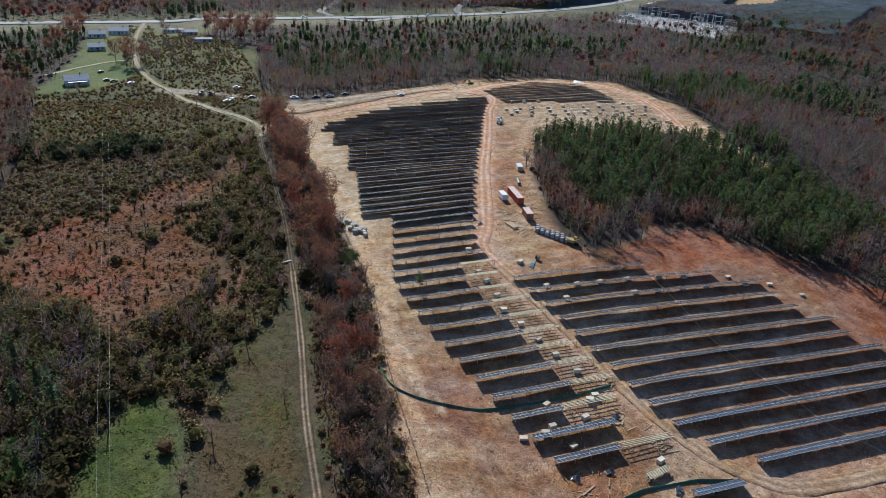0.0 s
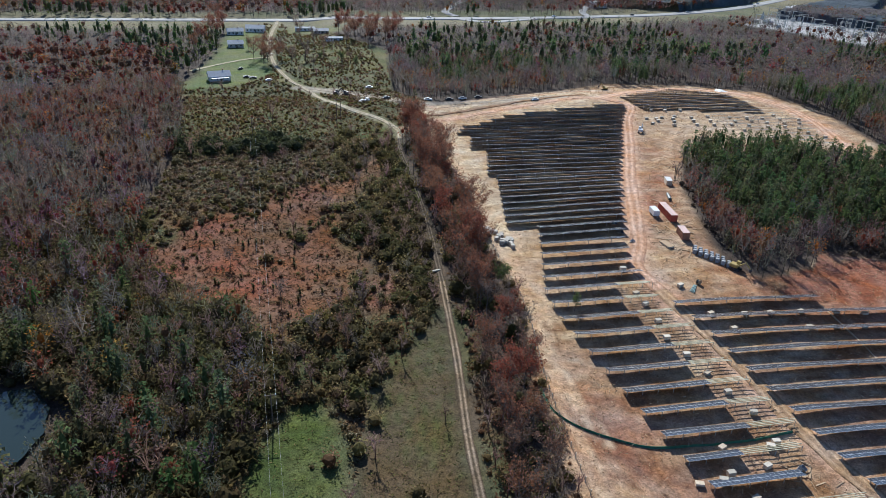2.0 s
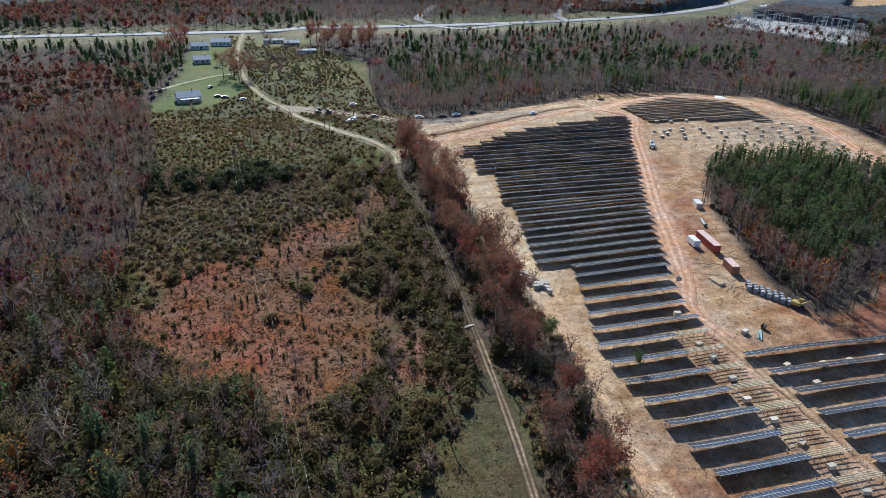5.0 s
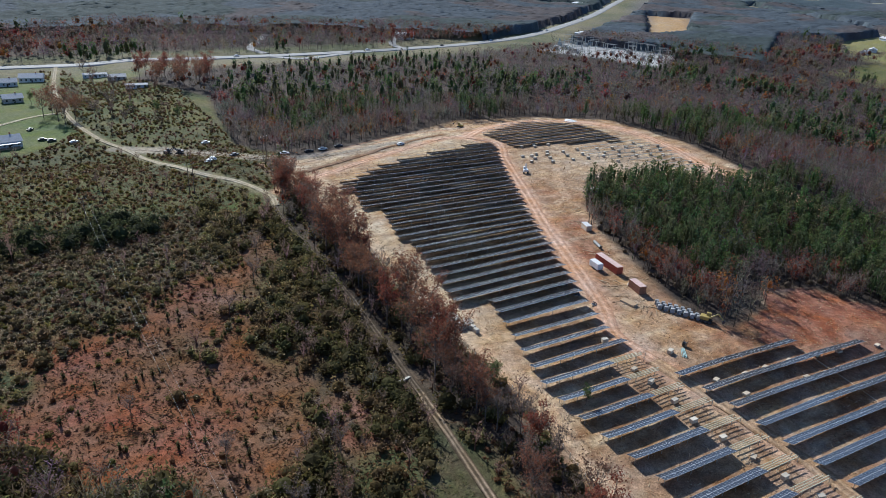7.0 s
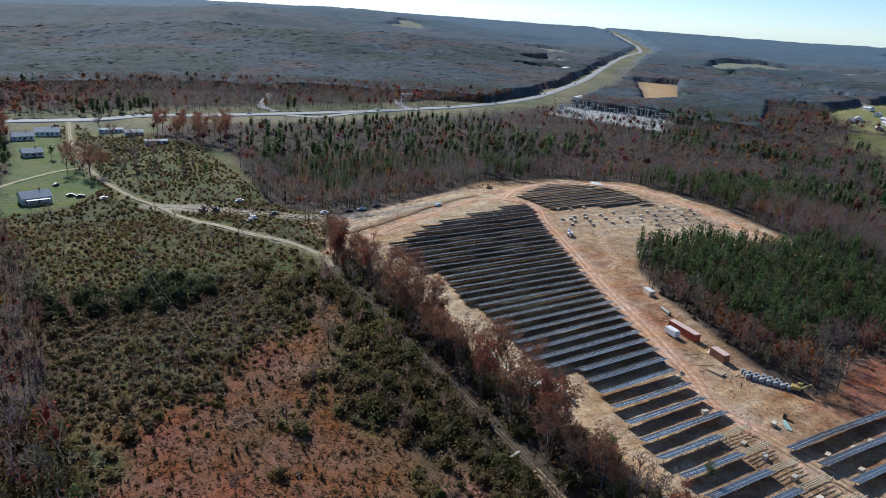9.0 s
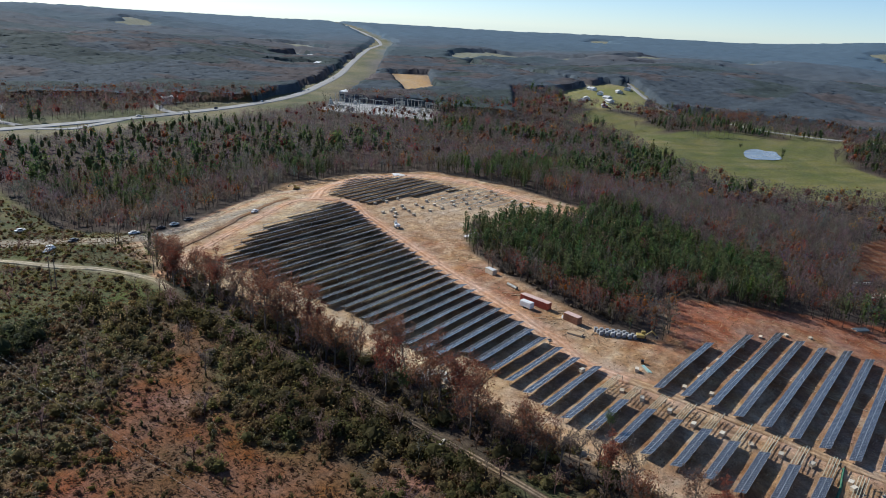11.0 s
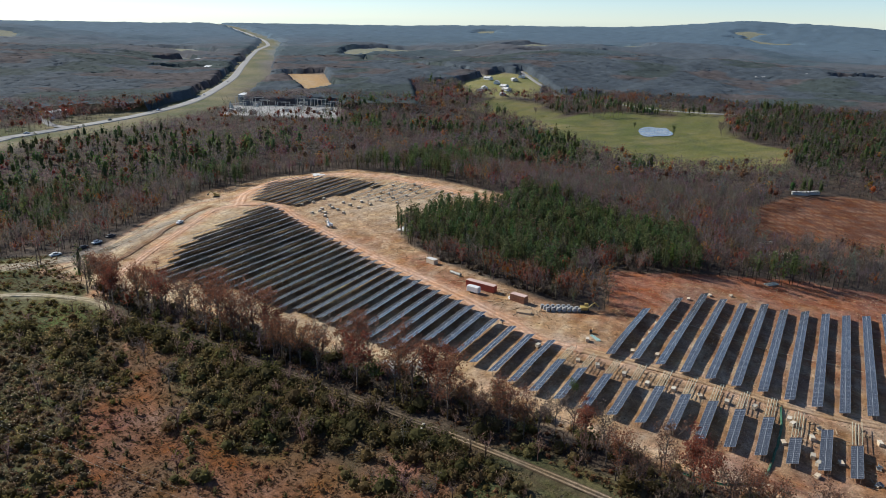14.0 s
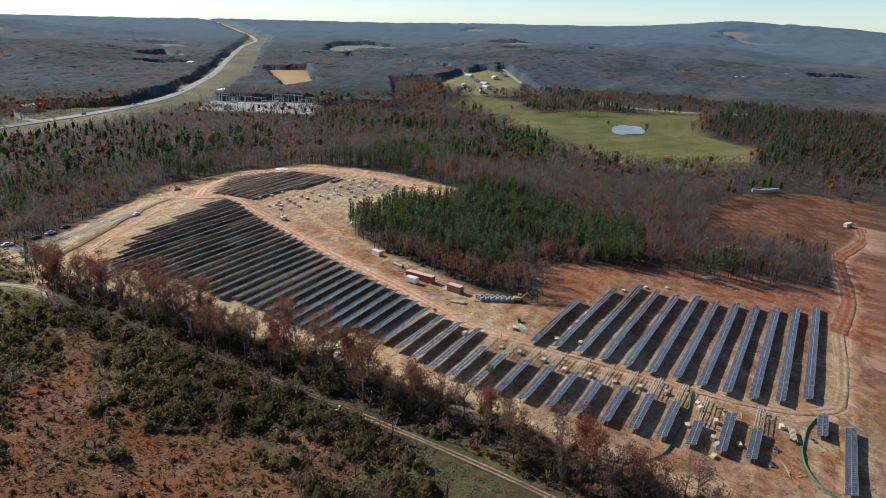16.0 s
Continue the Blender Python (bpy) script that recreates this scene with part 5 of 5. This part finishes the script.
    part("lid", boxed(0, 0, sz + 0.05, sx + 0.1, sy + 0.1, 0.1, bevel=0.03), WRAP if sz > 1 else PALLET, top, "flat lid")


storage_box(131.5, 256, 75, 4.6, 2.2, 2.0)
storage_box(103.8, 203.5, 100, 5.0, 2.2, 0.55)

top = thing("steel_pipe", "grey corrugated culvert pipe lying on the ground", "pipe", on_ground(124, 241, 72))
bm = bmesh.new()
hoops = [[bm.verts.new((-2.75 + k * 0.125, (0.62 - 0.05 * (k % 2)) * math.cos(a * math.pi / 7), 0.62 + (0.62 - 0.05 * (k % 2)) * math.sin(a * math.pi / 7))) for a in range(14)] for k in range(45)]
for p, q in zip(hoops, hoops[1:]):
    for a in range(14):
        bm.faces.new((p[a], q[a], q[(a + 1) % 14], p[(a + 1) % 14]))
part("barrel", bm, STEEL, top)


def plank_pile(x, y, n, seed, spread, mat, name, label, group):
    rng = random.Random(seed)
    top = thing(name, label, "debris", on_ground(x, y, 0), group)
    for k in range(n):
        l, w = rng.uniform(1.5, 4.2), rng.uniform(0.12, 0.4)
        px, py = rng.gauss(0, spread), rng.gauss(0, spread)
        lift = float(H(x + px, y + py) - H(x, y))
        part("board", boxed(px, py, lift + 0.05 + 0.03 * (k % 5), l, w, 0.07, Euler((rng.uniform(-0.05, 0.05), 0, rng.uniform(0, 3.14))).to_matrix()), mat, top)


for k, (x, y, s) in enumerate(((108, 214, 2.5), (106, 204, 3.0), (115, 213, 2.0), (117, 218, 2.0), (108, 198, 2.5), (119, 234, 2.0), (136, 262, 2.5), (141, 275, 3.0), (88, 108, 2.0), (95, 101, 1.5), (72, 94, 3.0))):
    plank_pile(x, y, 14, k, s, PALLET, "board_pile", "scattered loose boards and scrap timber", "loose timber")

top = thing("pipe_bundle", "bundle of green-grey racking rails beside a crate", "pipes", on_ground(98.5, 176.5, 50))
for k in range(7):
    part("rail", rod(bmesh.new(), (-2.6 + 0.1 * k, (k % 4) * 0.4 - 0.6, 0.1 + 0.16 * (k // 4)), (2.4, (k % 4) * 0.25 - 0.4, 0.1 + 0.16 * (k // 4)), 0.08, n=6), PIPE, top)
top = thing("cable_drum", "brown wooden cable drum standing upright", "cable drum", on_ground(101.5, 179, 20))
for s in (-1, 1):
    part("flange", rod(bmesh.new(), (0, s * 0.4, 0.75), (0, s * 0.5, 0.75), 0.75, n=18), PALLET, top)
part("core", rod(bmesh.new(), (0, -0.4, 0.75), (0, 0.4, 0.75), 0.5, n=16), DARKPAINT, top, "black wound cable")
crate(95, 178, 20, True, "crates beside the road")
top = thing("rail_stack", "pale galvanised rails laid across trestles", "rails", on_ground(88, 93, 10))
for k in range(6):
    part("rail", boxed(0.2 * (k % 3), (k - 2.5) * 0.3, 0.95, 6.2, 0.14, 0.12), RAIL, top)
for k in (-2, 2):
    part("trestle", boxed(k, 0, 0.45, 0.14, 2.0, 0.9), PALLET, top)


def digger(x, y, rz, mat, label, swing=25):
    top = thing("excavator", label, "excavator", on_ground(x, y, rz))
    for s in (-1, 1):
        t = part("track", boxed(0, s * 0.95, 0.42, 3.4, 0.5, 0.8, bevel=0.2), RUBBER, top)
        for k in (-1.1, 0, 1.1):
            part("roller", rod(bmesh.new(), (k, s * 0.95 - 0.3, 0.4), (k, s * 0.95 + 0.3, 0.4), 0.3, n=10), DARKPAINT, t)
    part("body", boxed(-0.5, 0, 1.45, 2.6, 2.2, 1.1, bevel=0.15), mat, top)
    c = part("cab", boxed(0.5, 0.6, 2.1, 1.3, 0.95, 1.6, bevel=0.1), mat, top)
    part("window", boxed(1.16, 0.6, 2.3, 0.03, 0.8, 0.9), DARKGLASS, c, "dark cab glass")
    for nm, a, b in (("boom", (0.8, -0.3, 1.6), (3.0, -0.3, 3.6)), ("arm", (3.0, -0.3, 3.6), (4.7, -0.3, 2.0))):
        bm = bmesh.new()
        rod(bm, a, b, 0.26, 0.18, 6)
        part(nm, bm, mat, top)
    part("bucket", boxed(4.8, -0.3, 1.5, 0.8, 0.9, 0.9, bevel=0.15), DARKPAINT, top)


digger(118.5, 186.5, -60, YELLOW, "yellow excavator beside the wrapped totes")
digger(12.5, 436, 20, DARKPAINT, "dark machine parked by the gravel track")
digger(17.5, 431, 200, DARKPAINT, "dark machine parked by the gravel track")
digger(178, 426, 120, YELLOW, "small yellow excavator on the hilltop")
digger(153, 325, 60, WHITEPAINT, "pale skid machine beside the bend")


def car(x, y, rz, mat, label, group="", long=4.6, high=1.5, lift=0.0):
    top = thing("car", label, "car", on_ground(x, y, rz, lift), group)
    part("body", boxed(0, 0, high * 0.42, long, 1.8, high * 0.45, bevel=0.12), mat, top)
    c = part("cabin", boxed(-0.2, 0, high * 0.8, long * 0.5, 1.6, high * 0.42, bevel=0.16), mat, top)
    part("window", boxed(-0.2, 0, high * 0.82, long * 0.42, 1.64, high * 0.24), DARKGLASS, c, "dark glass")
    for s in (-1, 1):
        for k in (-0.32, 0.32):
            part("wheel", rod(bmesh.new(), (k * long, s * 0.7, 0.33), (k * long, s * 0.92, 0.33), 0.33, n=12), RUBBER, top)


for x, y, rz, m, lab in ((-37, 484, 10, DARKPAINT, "dark car parked on the grass"), (-41, 487, 0, DARKPAINT, "dark car parked on the grass"), (-27, 477, 30, WHITEPAINT, "white car beside the lane"), (-46, 511, 60, DARKPAINT, "black pickup on the lawn"), (38, 405, 20, DARKPAINT, "dark pickup beside the track"), (24, 397, 40, WHITEPAINT, "white pickup by the track"), (27, 401, 100, WHITEPAINT, "white van by the track"), (33, 444, 0, WHITEPAINT, "white truck among the bushes"), (120, 390, 20, WHITEPAINT, "white pickup on the haul road"), (72, 395, 5, DARKPAINT, "dark pickup on the track"), (80, 397, 5, WHITEPAINT, "white pickup on the track"), (90, 401, 5, DARKPAINT, "dark pickup on the track"), (60, 396, -10, WHITEPAINT, "white pickup on the track")):
    car(x, y, rz, m, lab)
for x, y, rz, m in ((250, 722, 8, WHITEPAINT), (342, 737, 16, DARKPAINT), (420, 762, 22, WHITEPAINT), (560, 842, 35, WHITEPAINT), (120, 711, 0, WHITEPAINT), (60, 712, 0, DARKPAINT), (720, 962, 38, WHITEPAINT)):
    car(x, y, rz, m, "car on the pale grey highway", "highway traffic", 4.8, 1.6, 0.7)


# ---- heap of white sheeting and pallets on the hill ----
def plastic_sheet(x, y, sx, sy, sz, seed, label):
    bm = bmesh.new()
    bmesh.ops.create_icosphere(bm, subdivisions=4, radius=1.0)
    for v in bm.verts:
        p = v.co.copy()
        k = 1 + 0.35 * noise.noise(p * 1.7 + Vector((seed, 0, 0))) + 0.12 * noise.noise(p * 6)
        v.co = Vector((p.x * sx * k, p.y * sy * k, max(-0.1, p.z * sz * k)))
    me = unit("plastic_sheet", bm, WRAP)
    ob = new("plastic_sheet", me)
    ob.matrix_world = on_ground(x, y)
    tagged(ob, label, "sheeting")


plastic_sheet(170.5, 292, 6.0, 3.2, 0.9, 3, "crumpled white plastic sheeting spread on the ground")
plastic_sheet(245, 404, 3.0, 5.5, 0.8, 8, "heap of white wrapping beside the perimeter road")
plastic_sheet(113.5, 212.8, 1.1, 0.9, 1.0, 5, "white bag beside the rusty container")


# ---- silt fences ----
def silt_fence(line):
    top = thing("silt_fence", "sagging dark green silt fence on wooden stakes", "fence", pose(0, 0, 0))
    p = curve_through(line, 1.5)
    d = np.gradient(p, axis=0)
    d /= np.linalg.norm(d, axis=1)[:, None]
    nrm = np.stack([-d[:, 1], d[:, 0]], 1)
    V = []
    for off, z in ((0.35, 0.1), (0.2, 0.18), (0.08, 0.35), (0.0, 0.52), (-0.06, 0.52), (-0.06, 0.25), (-0.3, 0.1)):
        q = p + nrm * (off + 0.25 * (vn(p[:, 0], p[:, 1], 4, 3) - 0.5))[:, None]
        V.append(np.column_stack([q, H(q[:, 0], q[:, 1]) + z * (0.8 + 0.4 * vn(q[:, 0], q[:, 1], 2.5, 6))]))
    V = np.stack(V, 1)
    n, k = V.shape[:2]
    I = np.arange(n * k).reshape(n, k)
    F = np.stack([I[:-1, :-1], I[1:, :-1], I[1:, 1:], I[:-1, 1:]], -1).reshape(-1, 4)
    piece("cloth", mesh_np("cloth", V.reshape(-1, 3), F, [GREENCLOTH]), Matrix(), top, "dark green woven cloth")
    for x, y in p[::2]:
        piece("stake", POST, Matrix.Translation((x, y, float(H(x, y)) + 0.5)) @ Matrix.Diagonal((0.4, 0.4, 1.3, 1)), top)


silt_fence([(38, 137), (38.5, 129), (43, 124), (52, 121.3), (62, 120.2), (73, 119.6), (84, 119.7), (93, 120.5)])
silt_fence([(104, 87.5), (96, 89.5), (88, 90), (80, 90), (71, 87), (66.5, 82), (66, 74)])


# ---- field fence, headwall, power line ----
def field_fence():
    top = thing("field_fence", "old timber post and wire fence along the trees", "fence", pose(0, 0, 0))
    p = curve_through([(36, 95), (40, 137), (45.5, 172), (46.5, 207), (49, 258), (49, 320), (46, 345)], 3.2)
    for (x, y) in p:
        piece("post", POST, Matrix.Translation((x, y, float(H(x, y)) + 0.55)) @ Matrix.Diagonal((1.3, 1.3, 1.6, 1)), top)
    for (x0, y0), (x1, y1) in zip(p, p[1:]):
        for z in (0.55, 1.15):
            span("wire", bpy.data.meshes["fence_wire"], (x0, y0, float(H(x0, y0)) + z), (x1, y1, float(H(x1, y1)) + z), top)


bar_mesh("fence_wire", 1.0, 0.05, 0.07, POLEWOOD)
field_fence()
ob = new("headwall", unit("headwall", boxed(0, 0, 0.2, 5.4, 0.7, 0.5, bevel=0.05), STONE))
ob.matrix_world = on_ground(24.2, 197.4, 15, 0.25)
tagged(ob, "pale concrete culvert headwall beside the lane", "wall")


def utility_pole(x, y, high, twin, rz, label):
    top = thing("utility_pole", label, "utility pole", on_ground(x, y, rz, -0.3), "power line poles")
    xs = (-1.1, 1.1) if twin else (0.0,)
    for o in xs:
        part("pole", rod(bmesh.new(), (o, 0, 0), (o, 0, high), 0.19, 0.12, 10), POLEWOOD, top)
    part("crossarm", boxed(0, 0.14, high - 0.5, 4.4 if twin else 2.4, 0.14, 0.16), POLEWOOD, top)
    for o in ((-2.0, 0, 2.0) if twin else (-1.1, 1.1)):
        bm = bmesh.new()
        for k in range(3):
            rod(bm, (o, 0.14, high - 0.42 + 0.12 * k), (o, 0.14, high - 0.33 + 0.12 * k), 0.09, 0.05, 8)
        part("insulator", bm, WHITEPAINT, top, "pale porcelain insulator")
    return top


utility_pole(-21.8, 137.5, 8.4, False, 3, "weathered timber pole carrying two wires")
utility_pole(-32.5, 345, 9.0, False, 3, "weathered timber pole carrying two wires")
utility_pole(-16, 20, 9.0, False, 3, "weathered timber pole carrying two wires")
utility_pole(8.4, 358, 13.5, True, 20, "twin-pole timber power line frame")
utility_pole(48, 388, 12, True, 30, "twin-pole timber power line frame")


def wire_run(a, b, sag, r=0.014):
    a, b = Vector(a), Vector(b)
    cu = bpy.data.curves.new("power_cable", "CURVE")
    cu.dimensions, cu.bevel_depth = "3D", r
    sp_ = cu.splines.new("POLY")
    sp_.points.add(24)
    for i, pt in enumerate(sp_.points):
        q = i / 24
        v = a.lerp(b, q)
        pt.co = (v.x, v.y, v.z - sag * 4 * q * (1 - q), 1)
    cu.materials.append(WIRE)
    tagged(new("power_cable", cu), "thin pale power cable strung between poles", "cable", "power cables")


for o in (-1.1, 1.1):
    z = lambda x, y, h: float(H(x, y)) + h - 0.4
    wire_run((-21.8 + o, 137.6, z(-21.8, 137.5, 8.4)), (-32.5 + o, 345, z(-32.5, 345, 9)), 2.6)
    wire_run((-16 + o, 20, z(-16, 20, 9)), (-21.8 + o, 137.4, z(-21.8, 137.5, 8.4)), 1.4)


# ---- houses ----
def house(x, y, rz, sx, sy, wall_h, roof_h, wall_mat, label, porch=False):
    top = thing("house", label, "house", on_ground(x, y, rz, -0.1))
    part("wall", boxed(0, 0, wall_h / 2, sx, sy, wall_h), wall_mat, top)
    bm = bmesh.new()
    e = 0.5
    co = [(-sx / 2 - e, -sy / 2 - e, wall_h - 0.1), (sx / 2 + e, -sy / 2 - e, wall_h - 0.1), (sx / 2 + e, sy / 2 + e, wall_h - 0.1), (-sx / 2 - e, sy / 2 + e, wall_h - 0.1), (-sx / 2 - e, 0, wall_h + roof_h), (sx / 2 + e, 0, wall_h + roof_h)]
    vs = [bm.verts.new(c) for c in co]
    for f in ((0, 1, 5, 4), (2, 3, 4, 5), (3, 0, 4), (1, 2, 5), (3, 2, 1, 0)):
        bm.faces.new([vs[i] for i in f])
    r = part("roof", bm, GREYROOF, top, "grey shingle roof")
    part("chimney", boxed(sx * 0.2, sy * 0.12, wall_h + roof_h * 0.9, 0.7, 0.7, roof_h * 0.9), RUST, r, "brick chimney")
    for k in range(max(2, int(sx / 3))):
        for s in (-1, 1):
            wx = -sx / 2 + (k + 0.5) * sx / max(2, int(sx / 3))
            w = part("window", boxed(wx, s * (sy / 2 + 0.02), wall_h * 0.55, 1.0, 0.06, 1.2), DARKGLASS, top, "dark window")
            part("sill", boxed(wx, s * (sy / 2 + 0.06), wall_h * 0.55 - 0.66, 1.2, 0.14, 0.1), WHITEPAINT, w)
    part("door", boxed(0.6, -sy / 2 - 0.03, 1.05, 0.95, 0.06, 2.05), DARKPAINT, top, "dark front door")
    if porch:
        part("porch_roof", boxed(0, -sy / 2 - 1.4, 2.7, sx * 0.8, 2.8, 0.14), SIDING, top)
        part("porch_floor", boxed(0, -sy / 2 - 1.4, 0.3, sx * 0.8, 2.8, 0.5), PALLET, top)
        for k in range(4):
            part("porch_post", boxed(-sx * 0.36 + k * sx * 0.24, -sy / 2 - 2.6, 1.6, 0.14, 0.14, 2.2), WHITEPAINT, top)


house(-57.5, 481, 12, 13, 9, 3.4, 2.6, SIDING, "white clapboard house with grey roof and porch", True)
house(-56, 640, 5, 13, 8, 3.0, 2.2, SIDING, "pale house with grey roof among the trees")
house(-40, 653, -8, 15, 9, 3.2, 2.4, SIDING, "white house with pale roof beside the lane")
house(-53, 588, 8, 11, 8, 3.0, 2.2, CONCRETE, "grey house with low shingle roof")
house(1, 657, 0, 16, 5, 2.8, 0.7, SIDING, "long white mobile home")
house(14, 640, 0, 12, 7, 2.6, 1.6, CONCRETE, "low grey bungalow near the highway")
house(22, 602, 0, 14, 5, 2.7, 0.7, SIDING, "long pale mobile home behind bare trees")
house(900, 605, 30, 14, 9, 3.2, 2.4, SIDING, "distant white farmhouse beyond the pasture")
house(940, 590, 70, 12, 9, 3.2, 2.4, CONCRETE, "distant grey farmhouse beyond the pasture")
house(875, 600, 10, 12, 8, 3.0, 2.2, SIDING, "distant pale house beyond the pasture")

for x, y, rz, mat in ((961, 613, 20, SIDING), (916, 575, 60, SIDING), (1013, 605, 40, CONCRETE), (1056, 610, 10, SIDING), (869, 560, 30, CONCRETE), (985, 640, 75, SIDING), (1322, 248, 20, SIDING), (1358, 232, 50, SIDING), (1428, 303, 10, CONCRETE)):
    house(x, y, rz, 13, 9, 3.2, 2.4, mat, "distant house with grey roof among trees")


def shed(x, y, rz, sx, sy, h, label):
    top = thing("warehouse", label, "building", on_ground(x, y, rz, -0.5))
    part("wall", boxed(0, 0, h / 2, sx, sy, h), SIDING, top)
    part("roof", boxed(0, 0, h + 0.15, sx + 1, sy + 1, 0.4, bevel=0.1), WHITEPAINT, top, "white metal roof")
    for k in range(4):
        part("loading_door", boxed(-sx * 0.36 + k * sx * 0.24, -sy / 2 - 0.05, 2.0, 3.5, 0.1, 4.0), GREYROOF, top)


for x, y, rz, sx, sy in ((2877, 1185, -30, 90, 40), (1402, 262, -40, 34, 14), (1495, 199, 10, 40, 16), (560, 770, 30, 26, 12), (620, 790, 30, 20, 12), (470, 870, 20, 30, 14), (900, 1180, 40, 70, 26), (1010, 1330, 40, 60, 30), (330, 800, 15, 18, 10)):
    shed(x, y, rz, sx, sy, 7, "distant long white metal building")

# ---- storage rows on the bare field ----
for x, y, rz, n in ((283, 146, -30, 7), (266, 136, -20, 14), (270, 131, -20, 12)):
    for k in range(n):
        a = radians(rz)
        crate(x + 1.9 * (k % 7) * math.cos(a) - 2.5 * (k // 7) * math.sin(a), y + 1.9 * (k % 7) * math.sin(a) + 2.5 * (k // 7) * math.cos(a), rz, True, "crates on the bare field")
container(469, 136, -65, 12.2, CONCRETE, "pale container at the far side of the field", WHITEPAINT)
container(481, 129, -50, 12.2, CONCRETE, "pale container at the far side of the field", WHITEPAINT)
container(415, 77, -30, 6.1, CONCRETE, "pale container beside the field road", WHITEPAINT)
top = thing("steel_pipe", "grey culvert pipes by the edge of the woods", "pipe", on_ground(212, 133, -40))
for k in range(3):
    part("barrel", rod(bmesh.new(), (-3, 0.9 * k, 0.4), (3, 0.9 * k, 0.4), 0.42, n=12), STEEL, top)


# ---- ponds ----
# pale grey water: the bright sky's reflection put into the base colour
SKY_PALE = surface("sky_pale_or_muddy_water", (0.2, 0.21, 0.19), (0.3, 0.3, 0.27), 0.05, 0.18)


def pond(name, x, y, rx, ry, rz, lift, label, mat):
    bm = bmesh.new()
    vs = []
    for k in range(48):
        t = 2 * math.pi * k / 48
        q = 1 + 0.28 * noise.noise(Vector((math.cos(t) * 1.5 + x, math.sin(t) * 1.5 + y, 0)))
        vs.append(bm.verts.new((rx * q * math.cos(t), ry * q * math.sin(t), 0)))
    bm.faces.new(vs)
    ob = new(name, unit(name, bm, mat))
    ob.matrix_world = on_ground(x, y, rz, lift)
    tagged(ob, label, "water", kind="structure")


pond("water", 702, 298, 38, 20, 11, 0.5, "small farm pond in the pasture, pale sky reflection in its colour", SKY_PALE)
pond("water", -84, 143, 19, 14, 0, 0.9, "dark still pond among the trees", WATER)
MUD = surface("sky_pale_or_muddy_water", (0.34, 0.17, 0.1), (0.42, 0.22, 0.13), 0.5, 0.1)
pond("water", 165, 70, 7, 3.5, 40, 0.25, "shallow pool of red muddy water", MUD)


# ---- substation ----
def substation():
    top = thing("substation", "electrical substation of steel gantries and transformers", "substation", pose(0, 0, 0))
    rng = random.Random(9)
    for k in range(40):
        x, y = 515 + rng.uniform(-52, 52), 668 + rng.uniform(-45, 45)
        if not bool(inside(np.array([x]), np.array([y]), SUBSTATION)[0]):
            continue
        z, h = float(H(x, y)), rng.uniform(7, 13)
        bm = bmesh.new()
        for s in (-1, 1):
            rod(bm, (x + s * 3, y - s * 3, z), (x + s * 3, y - s * 3, z + h), 0.3, 0.2, 5)
        rod(bm, (x - 3.6, y + 3.6, z + h), (x + 3.6, y - 3.6, z + h), 0.25, 0.25, 5)
        part("gantry", bm, STEEL, top)
        if k % 3 == 0:
            part("transformer", boxed(x, y + 5, z + 1.8, 4, 3, 3.6, bevel=0.2), CONCRETE, top)


substation()


# ---- single trees in the open ----
def lone(i, x, y, s):
    ob = copy_thing(TREES[i], Matrix())
    ob.matrix_world = on_ground(x, y, (x * 37) % 360, -0.1) @ Matrix.Diagonal((s, s, s, 1))


for i, x, y, s in ((4, 721, 230, 1.3), (2, 947, 322, 1.6), (1, 879, 372, 1.8), (2, 890, 362, 1.7), (4, 764, 375, 1.2), (4, 775, 366, 1.1), (4, 785, 358, 1.2), (4, 752, 384, 1.1), (5, 686, 274, 0.8), (5, 716, 324, 0.8), (4, 737, 455, 1.0), (2, 768, 380, 1.1), (2, 779, 371, 1.0), (2, 789, 364, 1.1), (2, 758, 391, 1.0), (2, 772, 396, 1.0), (2, 796, 355, 1.0), (1, 854, 379, 1.6), (3, 866, 368, 1.5), (5, 711, 279, 0.9), (4, 741, 234, 1.3), (5, 41, 184, 0.8), (5, 43.5, 186, 0.75), (5, 59, 170, 0.6),
                   (1, -28, 520, 1.1), (4, -20, 560, 1.2), (4, 6, 590, 1.3), (2, -4, 610, 1.2), (4, 2, 503, 1.0), (3, -38, 540, 1.1), (0, 34, 640, 1.3), (0, 46, 630, 1.3), (1, 52, 618, 1.3), (0, 40, 615, 1.2), (1, 60, 640, 1.2), (4, -6, 660, 1.3), (2, 30, 575, 1.1), (4, -35, 215, 0.6), (4, -20, 190, 0.7), (4, 2, 182, 0.7), (4, 8, 268, 0.8), (4, 14, 285, 0.75), (2, -4, 165, 0.8), (4, -12, 168, 0.8),
                   (1, -31, 528, 1.1), (3, -27, 536, 1.2), (1, -22, 529, 1.1), (3, -33, 552, 1.1), (1, -19, 541, 1.0), (4, -12, 520, 1.2), (4, -2, 540, 1.3), (2, 12, 556, 1.1), (0, -68, 612, 1.4), (1, -74, 630, 1.4), (0, -66, 650, 1.3), (3, -72, 668, 1.4), (0, -78, 590, 1.3), (1, -80, 560, 1.2), (0, 28, 628, 1.3), (1, 36, 604, 1.3), (0, 54, 604, 1.4), (1, 66, 618, 1.3), (0, 70, 600, 1.3), (3, 62, 588, 1.3), (1, 48, 588, 1.3), (0, 78, 630, 1.3), (5, -43, 578, 0.9), (5, 8, 532, 0.8), (5, 22, 520, 0.9), (5, 30, 500, 0.9)):
    lone(i, x, y, s)
